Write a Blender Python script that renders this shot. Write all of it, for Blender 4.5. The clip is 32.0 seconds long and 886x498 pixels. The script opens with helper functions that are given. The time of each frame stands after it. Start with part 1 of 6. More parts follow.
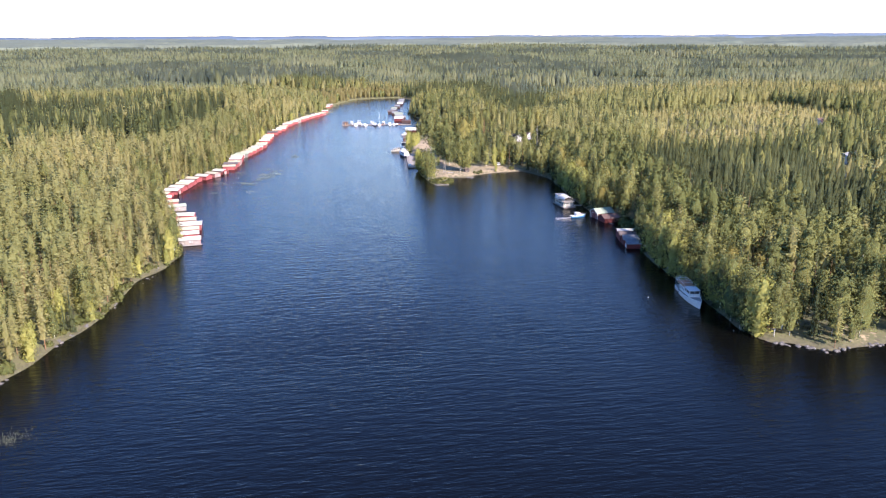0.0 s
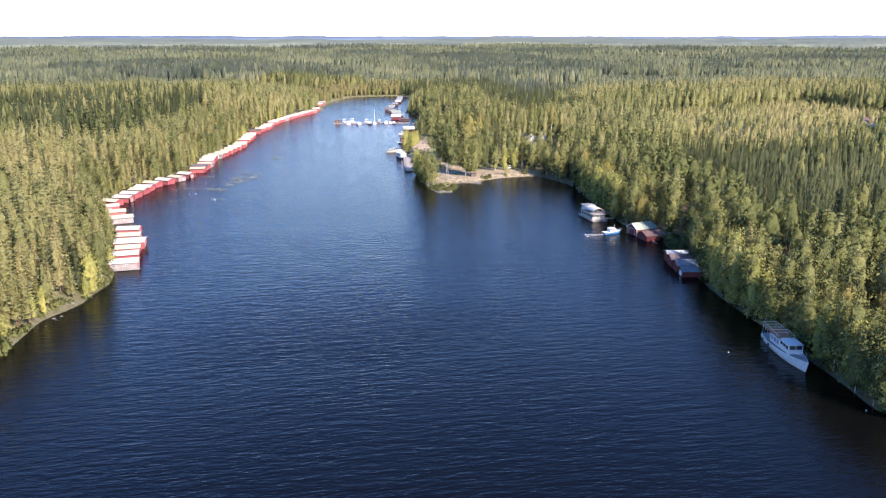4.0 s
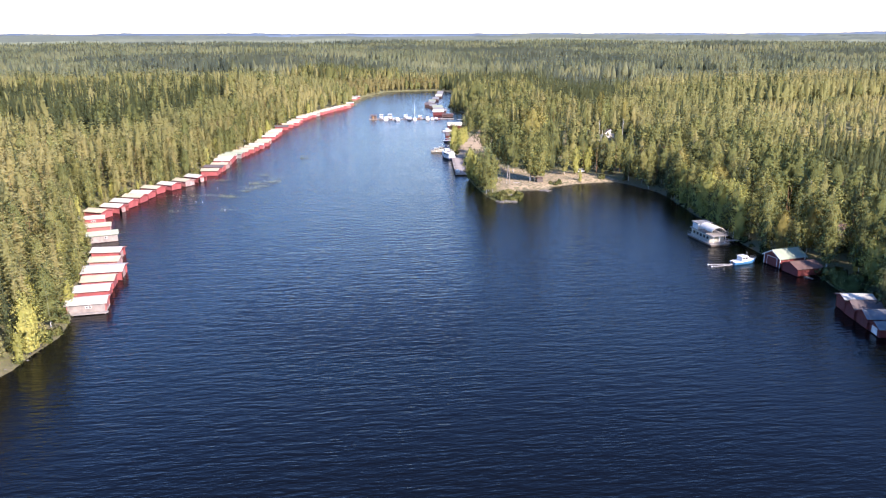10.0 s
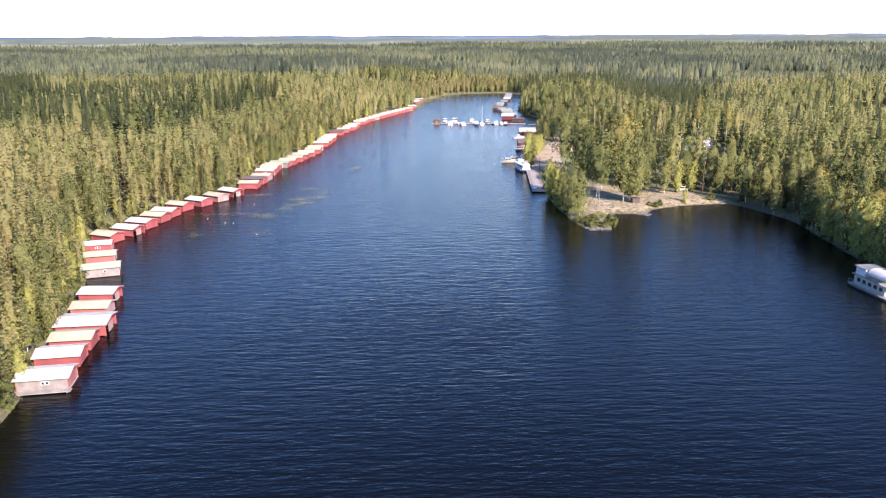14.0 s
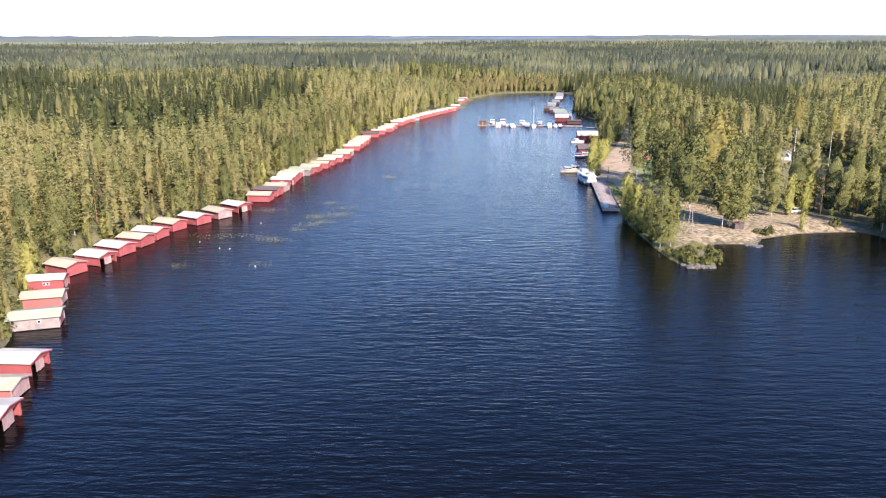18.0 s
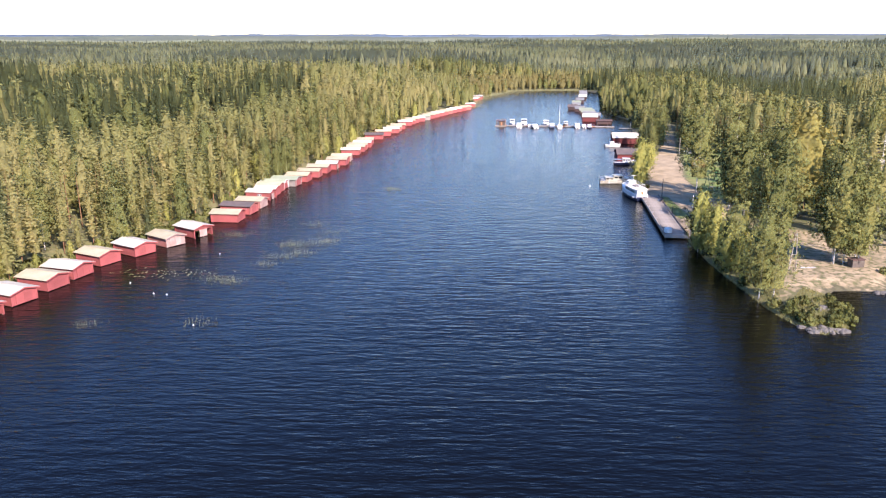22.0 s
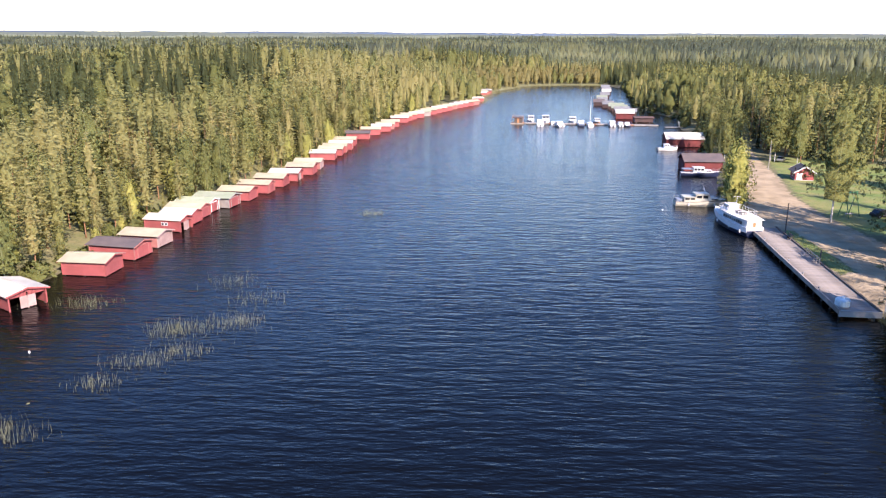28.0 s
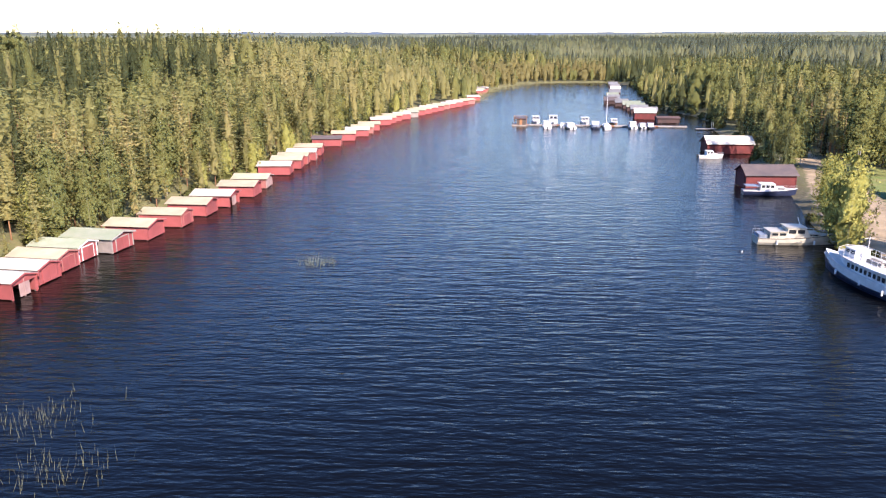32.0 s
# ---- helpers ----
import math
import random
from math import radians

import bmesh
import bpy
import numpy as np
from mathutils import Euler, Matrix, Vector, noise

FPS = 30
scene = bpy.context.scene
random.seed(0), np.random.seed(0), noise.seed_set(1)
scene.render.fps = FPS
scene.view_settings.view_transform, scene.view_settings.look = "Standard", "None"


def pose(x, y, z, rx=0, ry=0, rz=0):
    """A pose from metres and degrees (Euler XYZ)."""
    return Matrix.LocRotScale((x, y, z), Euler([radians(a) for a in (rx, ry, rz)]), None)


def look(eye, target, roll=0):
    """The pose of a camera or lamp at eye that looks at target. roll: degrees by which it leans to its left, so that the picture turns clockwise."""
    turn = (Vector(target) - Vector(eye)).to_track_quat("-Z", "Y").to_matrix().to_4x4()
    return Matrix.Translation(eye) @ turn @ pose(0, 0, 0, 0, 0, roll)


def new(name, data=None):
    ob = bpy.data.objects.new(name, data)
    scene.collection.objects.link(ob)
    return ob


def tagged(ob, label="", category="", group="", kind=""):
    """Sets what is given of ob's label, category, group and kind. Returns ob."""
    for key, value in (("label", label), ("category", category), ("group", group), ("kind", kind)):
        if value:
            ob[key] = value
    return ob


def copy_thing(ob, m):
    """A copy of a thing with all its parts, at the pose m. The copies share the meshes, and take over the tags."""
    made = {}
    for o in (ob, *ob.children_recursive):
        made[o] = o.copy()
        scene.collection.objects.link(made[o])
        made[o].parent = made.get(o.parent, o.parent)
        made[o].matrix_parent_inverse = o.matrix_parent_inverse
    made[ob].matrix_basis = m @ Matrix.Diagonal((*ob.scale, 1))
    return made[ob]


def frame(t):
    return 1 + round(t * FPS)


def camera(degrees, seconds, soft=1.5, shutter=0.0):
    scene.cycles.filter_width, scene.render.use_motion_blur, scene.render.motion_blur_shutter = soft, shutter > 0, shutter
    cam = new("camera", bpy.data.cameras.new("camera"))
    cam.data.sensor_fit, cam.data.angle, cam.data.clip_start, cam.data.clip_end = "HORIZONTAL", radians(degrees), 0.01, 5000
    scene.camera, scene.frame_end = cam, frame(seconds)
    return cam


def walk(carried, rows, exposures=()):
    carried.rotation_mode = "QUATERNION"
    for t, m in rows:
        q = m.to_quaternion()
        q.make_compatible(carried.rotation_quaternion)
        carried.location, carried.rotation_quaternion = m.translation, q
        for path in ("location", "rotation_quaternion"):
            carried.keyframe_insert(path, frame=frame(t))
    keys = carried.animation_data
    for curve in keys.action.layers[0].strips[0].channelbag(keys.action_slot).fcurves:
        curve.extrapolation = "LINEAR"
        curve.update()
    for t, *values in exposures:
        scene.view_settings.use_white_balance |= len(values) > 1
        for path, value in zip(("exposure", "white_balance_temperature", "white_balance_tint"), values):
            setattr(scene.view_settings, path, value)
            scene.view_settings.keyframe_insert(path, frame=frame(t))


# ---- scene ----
cam = camera(60.6, 32.0, soft=1.2)
PATH = [
    (0, (-6.635, -4.079, 73.48), (-6.326, -2.179, 72.938), -0.3),
    (3, (0.874, 41.402, 66.261), (1.185, 43.303, 65.723), -0.1),
    (6, (2.184, 76.727, 60.78), (2.49, 78.63, 60.245), 0.1),
    (9, (1.19, 106.588, 56.556), (1.45, 108.496, 56.018), -0.1),
    (11, (1.772, 129.8, 54.864), (1.961, 131.717, 54.324), -0.2),
    (13, (2.869, 153.691, 53.074), (2.974, 155.615, 52.539), -0.3),
    (17, (2.353, 203.151, 48.204), (2.336, 205.08, 47.675), -0.2),
    (19, (1.972, 227.129, 46.052), (1.918, 229.056, 45.52), -0.1),
    (21, (1.027, 251.903, 43.514), (0.961, 253.83, 42.982), -0.1),
    (23, (0.239, 275.911, 40.731), (0.167, 277.838, 40.201), -0.1),
    (25, (-1.24, 300.476, 37.694), (-1.309, 302.403, 37.162), 0.0),
    (28, (-2.236, 336.443, 33.136), (-2.31, 338.37, 32.605), 0.2),
    (30, (-2.369, 359.959, 30.793), (-2.452, 361.886, 30.263), 0.0),
    (32, (-1.98, 384.903, 28.632), (-2.044, 386.83, 28.103), -0.1),
]
walk(cam, [(t, look(eye, target, roll)) for t, eye, target, roll in PATH], [(0, 1.47, 6350, 27), (9, 1.46, 6450, 27), (18, 1.38, 6600, 27), (27, 1.38, 6750, 27), (32, 1.38, 6800, 27)])

# ---- world, sun ----
SUN_DIR = Vector((0.54, -0.84, 0.0)).normalized()
SUN_EL = radians(33)
world = bpy.data.worlds.new("sky")
scene.world = world
world.use_nodes = True
wn, wl = world.node_tree.nodes, world.node_tree.links
sky = wn.new("ShaderNodeTexSky")
sky.sky_type = 'NISHITA'
sky.sun_disc = False
sky.sun_elevation = SUN_EL
sky.sun_rotation = math.atan2(SUN_DIR.x, SUN_DIR.y)
sky.air_density, sky.dust_density, sky.ozone_density = 1.0, 0.0, 3.0
blue = wn.new("ShaderNodeHueSaturation")
blue.inputs["Saturation"].default_value = 1.27
blue.inputs["Hue"].default_value = 0.508
wl.new(sky.outputs[0], blue.inputs["Color"])
wl.new(blue.outputs[0], wn["Background"].inputs[0])
wn["Background"].inputs[1].default_value = 0.135

sun = new("sun", bpy.data.lights.new("sun", "SUN"))
sun.data.energy, sun.data.angle, sun.data.color = 5.0, radians(0.6), (1.0, 0.93, 0.82)
to_sun = SUN_DIR * math.cos(SUN_EL) + Vector((0, 0, math.sin(SUN_EL)))
sun.matrix_world = look(to_sun * 50, (0, 0, 0))
scene.view_settings.exposure = 1.0


# ---- materials ----
def nodes(name):
    m = bpy.data.materials.new(name)
    m.use_nodes = True
    return m, m.node_tree.nodes, m.node_tree.links


def mixed(n, l, fac, a, b):
    mx = n.new("ShaderNodeMix")
    mx.data_type = 'RGBA'
    if isinstance(fac, float):
        mx.inputs[0].default_value = fac
    else:
        l.new(fac, mx.inputs[0])
    for s, v in ((6, a), (7, b)):
        if isinstance(v, tuple):
            mx.inputs[s].default_value = (*v[:3], 1)
        else:
            l.new(v, mx.inputs[s])
    return mx.outputs[2]


def noisy(n, l, scale, lo=0.35, hi=0.65, detail=4.0, stretch=(1, 1, 1), coords="Object"):
    tc = n.new("ShaderNodeTexCoord")
    mp = n.new("ShaderNodeMapping")
    mp.inputs["Scale"].default_value = stretch
    nt = n.new("ShaderNodeTexNoise")
    nt.inputs["Scale"].default_value = scale
    nt.inputs["Detail"].default_value = detail
    mr = n.new("ShaderNodeMapRange")
    mr.inputs[1].default_value, mr.inputs[2].default_value = lo, hi
    l.new(tc.outputs[coords], mp.inputs[0])
    l.new(mp.outputs[0], nt.inputs[0])
    l.new(nt.outputs[0], mr.inputs[0])
    return mr.outputs[0]


def surface(name, col, col2=None, rough=0.7, metal=0.0, scale=1.2, fine=14.0, stretch=(1, 1, 1), bump=0.02, vary=0.12, boards=None):
    """Paint, wood, metal or stone: two tones of wear at two scales, fine relief, a slight change from object to object."""
    m, n, l = nodes(name)
    b = n["Principled BSDF"]
    col2 = col2 or tuple(c * 0.72 for c in col)
    f1 = noisy(n, l, scale, stretch=stretch)
    f2 = noisy(n, l, fine, 0.3, 0.75, stretch=stretch)
    c = mixed(n, l, f1, col, col2)
    mul = n.new("ShaderNodeMath")
    mul.operation = 'MULTIPLY'
    l.new(f2, mul.inputs[0])
    mul.inputs[1].default_value = 0.35
    c = mixed(n, l, mul.outputs[0], c, tuple(x * 0.55 for x in col))
    oi = n.new("ShaderNodeObjectInfo")
    hv = n.new("ShaderNodeHueSaturation")
    mr = n.new("ShaderNodeMapRange")
    mr.inputs[3].default_value, mr.inputs[4].default_value = 1 - vary, 1 + vary
    l.new(oi.outputs["Random"], mr.inputs[0])
    l.new(mr.outputs[0], hv.inputs["Value"])
    l.new(c, hv.inputs["Color"])
    l.new(hv.outputs[0], b.inputs["Base Color"])
    b.inputs["Roughness"].default_value, b.inputs["Metallic"].default_value = rough, metal
    bp = n.new("ShaderNodeBump")
    bp.inputs["Distance"].default_value = bump
    bp.inputs["Strength"].default_value = 0.6
    if boards:
        tc = n.new("ShaderNodeTexCoord")
        wv = n.new("ShaderNodeTexWave")
        wv.bands_direction = boards[0]
        wv.wave_profile = 'SAW'
        wv.inputs["Scale"].default_value = boards[1]
        l.new(tc.outputs["Object"], wv.inputs[0])
        l.new(wv.outputs[1], bp.inputs["Height"])
    else:
        l.new(f2, bp.inputs["Height"])
    l.new(bp.outputs[0], b.inputs["Normal"])
    return m


def foliage(name, col, col2, col3, glow=0.28, per_object=False, open_=0.32):
    """Leaves or needles: tint from tree to tree and from clump to clump, some light passing through."""
    m, n, l = nodes(name)
    for x in list(n):
        if x.type == 'BSDF_PRINCIPLED':
            n.remove(x)
    if per_object:
        src = n.new("ShaderNodeObjectInfo").outputs["Random"]
    else:
        at = n.new("ShaderNodeAttribute")
        at.attribute_name = "tint"
        src = at.outputs["Fac"]
    c = mixed(n, l, src, col, col2)
    own = n.new("ShaderNodeMapRange")
    own.inputs[3].default_value, own.inputs[4].default_value = 0.84, 1.14
    l.new(src, own.inputs[0])
    hv = n.new("ShaderNodeHueSaturation")
    l.new(own.outputs[0], hv.inputs["Value"])
    l.new(c, hv.inputs["Color"])
    c = hv.outputs[0]
    gi = n.new("ShaderNodeNewGeometry")
    mr = n.new("ShaderNodeMapRange")
    mr.inputs[1].default_value, mr.inputs[2].default_value, mr.inputs[4].default_value = 0.5, 1.0, 0.5
    l.new(gi.outputs["Random Per Island"], mr.inputs[0])
    c = mixed(n, l, mr.outputs[0], c, col3)
    patch = noisy(n, l, 0.012, 0.4, 0.62, coords="Object") if not per_object else noisy(n, l, 0.35, 0.4, 0.65)
    c = mixed(n, l, patch, c, tuple(x * 0.8 for x in col))
    fine = noisy(n, l, 2.6, 0.3, 0.7, 2.0, coords="Object")
    c = mixed(n, l, fine, mixed(n, l, 0.18, c, (0.02, 0.03, 0.01)), mixed(n, l, 0.35, c, col3))
    d = n.new("ShaderNodeBsdfDiffuse")
    t = n.new("ShaderNodeBsdfTranslucent")
    bp = n.new("ShaderNodeBump")
    bp.inputs["Distance"].default_value = 0.3
    bp.inputs["Strength"].default_value = 0.4
    l.new(fine, bp.inputs["Height"])
    l.new(bp.outputs[0], d.inputs["Normal"])
    ms = n.new("ShaderNodeMixShader")
    ms.inputs[0].default_value = glow
    l.new(c, d.inputs[0])
    l.new(c, t.inputs[0])
    l.new(d.outputs[0], ms.inputs[1])
    l.new(t.outputs[0], ms.inputs[2])
    # the sprays are open: light and sight pass between the needles
    gap = n.new("ShaderNodeBsdfTransparent")
    op = n.new("ShaderNodeMixShader")
    op.inputs[0].default_value = open_
    l.new(ms.outputs[0], op.inputs[1])
    l.new(gap.outputs[0], op.inputs[2])
    l.new(op.outputs[0], n["Material Output"].inputs[0])
    return m


PINE = ((0.325, 0.335, 0.118), (0.430, 0.355, 0.150), (0.395, 0.360, 0.160))
# tones of the far stands have distance haze put into the leaf colour
PINE_HAZED = ((0.190, 0.225, 0.118), (0.270, 0.270, 0.145), (0.245, 0.255, 0.150))
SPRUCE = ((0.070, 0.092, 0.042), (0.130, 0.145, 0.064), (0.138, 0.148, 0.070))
SPRUCE_HAZED = ((0.090, 0.118, 0.082), (0.130, 0.150, 0.098), (0.145, 0.160, 0.108))
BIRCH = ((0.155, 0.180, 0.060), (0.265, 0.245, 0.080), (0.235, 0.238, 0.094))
BIRCH_HAZED = ((0.180, 0.205, 0.100), (0.260, 0.250, 0.118), (0.235, 0.240, 0.130))
YELLOW = ((0.30, 0.25, 0.095), (0.25, 0.225, 0.09), (0.23, 0.215, 0.10))
m_pine, m_pine_o = foliage("pine_needles", *PINE, glow=0.38), foliage("pine_needles_near", *PINE, glow=0.38, per_object=True)
m_spruce, m_spruce_o = foliage("spruce_needles", *SPRUCE), foliage("spruce_needles_near", *SPRUCE, per_object=True)
m_birch, m_birch_o = foliage("birch_leaves", *BIRCH), foliage("birch_leaves_near", *BIRCH, per_object=True)
m_yellow, m_yellow_o = foliage("yellow_birch_leaves", *YELLOW), foliage("golden_birch_leaves", (0.34, 0.275, 0.075), (0.30, 0.265, 0.08), (0.27, 0.26, 0.09), per_object=True)
m_pine_hazed, m_spruce_hazed, m_birch_hazed = foliage("far_pine_needles", *PINE_HAZED), foliage("far_spruce_needles", *SPRUCE_HAZED), foliage("far_birch_leaves", *BIRCH_HAZED)
m_young_o = foliage("young_birch_leaves", (0.40, 0.41, 0.105), (0.48, 0.44, 0.115), (0.45, 0.43, 0.15), per_object=True)
m_bush_o = foliage("bush_leaves", (0.14, 0.165, 0.05), (0.19, 0.19, 0.062), (0.20, 0.205, 0.085), per_object=True)
m_reed = foliage("reed_blades", (0.32, 0.32, 0.17), (0.38, 0.36, 0.21), (0.27, 0.28, 0.14), per_object=True, open_=0.25)
m_pinebark = surface("pine_bark", (0.26, 0.13, 0.06), (0.16, 0.09, 0.055), 0.9, scale=1.5, stretch=(1, 1, 0.3))
m_sprucebark = surface("spruce_bark", (0.12, 0.085, 0.06), None, 0.9, scale=2, stretch=(1, 1, 0.3))
m_birchbark = surface("birch_bark", (0.62, 0.60, 0.55), (0.30, 0.28, 0.25), 0.8, scale=2.5, stretch=(1, 1, 2.5))
m_red = surface("red_painted_boards", (0.35, 0.082, 0.078), (0.27, 0.065, 0.06), 0.8, scale=0.5, boards=('X', 6.0))
m_redpale = surface("faded_red_boards", (0.38, 0.135, 0.115), (0.31, 0.12, 0.10), 0.85, scale=0.5, boards=('X', 6.0))
m_darkred = surface("dark_red_boards", (0.17, 0.03, 0.027), (0.12, 0.024, 0.022), 0.8, scale=0.5, boards=('X', 6.0))
m_grey = surface("weathered_grey_boards", (0.30, 0.26, 0.23), (0.20, 0.17, 0.15), 0.9, scale=0.8, boards=('X', 6.0))
m_white = surface("white_paint", (0.78, 0.77, 0.74), (0.66, 0.65, 0.62), 0.45, vary=0.04)
m_roofw = surface("white_sheet_roof", (0.55, 0.525, 0.45), (0.42, 0.40, 0.335), 0.6, scale=0.35, bump=0.03, vary=0.08)
m_roofc = surface("cream_felt_roof", (0.43, 0.39, 0.27), (0.34, 0.30, 0.20), 0.8, scale=0.4, vary=0.08)
m_roofg = surface("mossy_green_roof", (0.27, 0.32, 0.21), (0.34, 0.36, 0.27), 0.8, scale=0.5)
m_roofgd = surface("old_green_felt_roof", (0.20, 0.25, 0.17), (0.27, 0.29, 0.22), 0.85, scale=0.5)
m_darkwall = surface("tarred_dark_boards", (0.075, 0.04, 0.035), (0.05, 0.032, 0.03), 0.85, scale=0.5, boards=('X', 6.0))
m_roofd = surface("dark_felt_roof", (0.085, 0.07, 0.07), (0.13, 0.10, 0.09), 0.85, scale=0.5)
m_roofgrey = surface("grey_asbestos_roof", (0.22, 0.225, 0.225), (0.14, 0.145, 0.145), 0.8, scale=0.5)
m_roofbrown = surface("brown_red_roof", (0.13, 0.075, 0.06), (0.09, 0.055, 0.045), 0.8, scale=0.5)
m_bleach = surface("bleached_boards", (0.40, 0.27, 0.24), (0.30, 0.19, 0.165), 0.9, scale=0.8, boards=('X', 6.0))
m_quay = surface("brown_wet_planks", (0.37, 0.32, 0.27), (0.17, 0.145, 0.12), 0.85, scale=0.35, fine=7)
m_wood = surface("weathered_planks", (0.34, 0.31, 0.27), (0.23, 0.21, 0.19), 0.9, scale=0.8, fine=9)
m_oldwood = surface("dark_wet_wood", (0.10, 0.08, 0.065), None, 0.8)
m_warmwood = surface("varnished_wood", (0.36, 0.17, 0.07), (0.26, 0.12, 0.05), 0.5)
m_gel = surface("white_gelcoat", (0.70, 0.70, 0.68), (0.58, 0.58, 0.56), 0.3, vary=0.03)
m_cream = surface("cream_gelcoat", (0.50, 0.47, 0.38), (0.40, 0.375, 0.30), 0.35, vary=0.03)
m_navy = surface("navy_hull_paint", (0.02, 0.03, 0.07), None, 0.35)
m_blue = surface("blue_hull_paint", (0.06, 0.22, 0.42), None, 0.35)
m_tarp = surface("blue_grey_tarpaulin", (0.20, 0.25, 0.32), None, 0.6)
m_glass = surface("dark_boat_glass", (0.02, 0.025, 0.03), None, 0.08, vary=0.0)
m_steel = surface("galvanised_steel", (0.50, 0.50, 0.50), None, 0.4, 0.8)
m_stone = surface("granite_stone", (0.17, 0.155, 0.135), (0.085, 0.08, 0.075), 0.9, scale=1.5, bump=0.05)
m_conc = surface("pale_concrete", (0.46, 0.44, 0.41), (0.34, 0.33, 0.31), 0.9, scale=0.6)
m_redcover = surface("red_boat_cover", (0.45, 0.04, 0.04), None, 0.6)
m_green = surface("green_paint", (0.03, 0.16, 0.07), None, 0.5)
m_black = surface("black_rubber", (0.02, 0.02, 0.02), None, 0.6)
m_orange = surface("orange_deck_paint", (0.42, 0.16, 0.07), (0.34, 0.14, 0.07), 0.7)

# ---- mesh helpers ----
class Form:
    """Collects verts and faces of one mesh."""
    def __init__(self):
        self.v, self.f = [], []

    def add(self, verts, faces, m=None):
        o = len(self.v)
        self.v += [tuple(m @ Vector(p)) if m else tuple(p) for p in verts]
        self.f += [tuple(o + i for i in f) for f in faces]
        return self

    def box(self, x0, y0, z0, x1, y1, z1, m=None):
        v = [(x, y, z) for z in (z0, z1) for x, y in ((x0, y0), (x1, y0), (x1, y1), (x0, y1))]
        return self.add(v, [(3, 2, 1, 0), (4, 5, 6, 7), (0, 1, 5, 4), (1, 2, 6, 5), (2, 3, 7, 6), (3, 0, 4, 7)], m)

    def tube(self, path, r, k=6):
        """A round bar along a path; r one radius or one for each point."""
        rs = r if isinstance(r, (list, tuple)) else [r] * len(path)
        o = len(self.v)
        for i, p in enumerate(path):
            p = Vector(p)
            d = (Vector(path[min(i + 1, len(path) - 1)]) - Vector(path[max(i - 1, 0)])).normalized()
            a = d.orthogonal().normalized()
            b = d.cross(a)
            for j in range(k):
                w = 2 * math.pi * j / k
                self.v.append(tuple(p + (a * math.cos(w) + b * math.sin(w)) * rs[i]))
        for i in range(len(path) - 1):
            for j in range(k):
                q = (j + 1) % k
                self.f.append((o + i * k + j, o + i * k + q, o + (i + 1) * k + q, o + (i + 1) * k + j))
        self.f.append(tuple(o + j for j in reversed(range(k))))
        self.f.append(tuple(o + (len(path) - 1) * k + j for j in range(k)))
        return self

    def loft(self, sections, cap=True, close=False):
        """Skin between rows of points of equal count; close joins each row to a ring."""
        o, k = len(self.v), len(sections[0])
        for s in sections:
            self.v += [tuple(p) for p in s]
        for i in range(len(sections) - 1):
            for j in range(k if close else k - 1):
                q = (j + 1) % k
                self.f.append((o + i * k + j, o + i * k + q, o + (i + 1) * k + q, o + (i + 1) * k + j))
        if cap:
            self.f.append(tuple(o + j for j in reversed(range(k))))
            self.f.append(tuple(o + (len(sections) - 1) * k + j for j in range(k)))
        return self

    def prism(self, outline, y0, y1, m=None):
        """An outline in x, z pushed along y."""
        k = len(outline)
        v = [(x, y, z) for y in (y0, y1) for x, z in outline]
        f = [tuple(range(k)), tuple(reversed(range(k, 2 * k)))] + [(j, k + j, k + (j + 1) % k, (j + 1) % k) for j in range(k)]
        return self.add(v, f, m)

    def mesh(self, name, mat, smooth=False):
        me = bpy.data.meshes.new(name)
        me.from_pydata(self.v, [], self.f)
        bm = bmesh.new()
        bm.from_mesh(me)
        bmesh.ops.recalc_face_normals(bm, faces=bm.faces)
        bm.to_mesh(me)
        bm.free()
        if smooth:
            me.polygons.foreach_set("use_smooth", [True] * len(me.polygons))
        me.materials.append(mat)
        return me


def part(name, form, mat, parent=None, label="", smooth=False):
    ob = new(name, form if isinstance(form, bpy.types.Mesh) else form.mesh(name, mat, smooth))
    ob.parent = parent
    return tagged(ob, label) if label else ob


def thing(name, label, category, group="", kind="", m=None):
    ob = tagged(new(name), label, category, group, kind)
    if m:
        ob.matrix_basis = m
    return ob


def bulk(name, co, tris, mat, tint=None, normals=None):
    """A mesh from arrays of places and triangles."""
    me = bpy.data.meshes.new(name)
    me.vertices.add(len(co))
    me.vertices.foreach_set("co", np.ascontiguousarray(co, dtype=np.float32).ravel())
    me.loops.add(tris.size)
    me.loops.foreach_set("vertex_index", np.ascontiguousarray(tris, dtype=np.int32).ravel())
    me.polygons.add(len(tris))
    k = tris.shape[1]
    me.polygons.foreach_set("loop_start", np.arange(0, tris.size, k, dtype=np.int32))
    me.update(calc_edges=True)
    if tint is not None:
        at = me.attributes.new("tint", 'FLOAT', 'POINT')
        at.data.foreach_set("value", np.ascontiguousarray(tint, dtype=np.float32))
    if normals is not None:
        at = me.attributes.new("custom_normal", 'FLOAT_VECTOR', 'POINT')
        at.data.foreach_set("vector", np.ascontiguousarray(normals, dtype=np.float32).ravel())
    me.materials.append(mat)
    return me


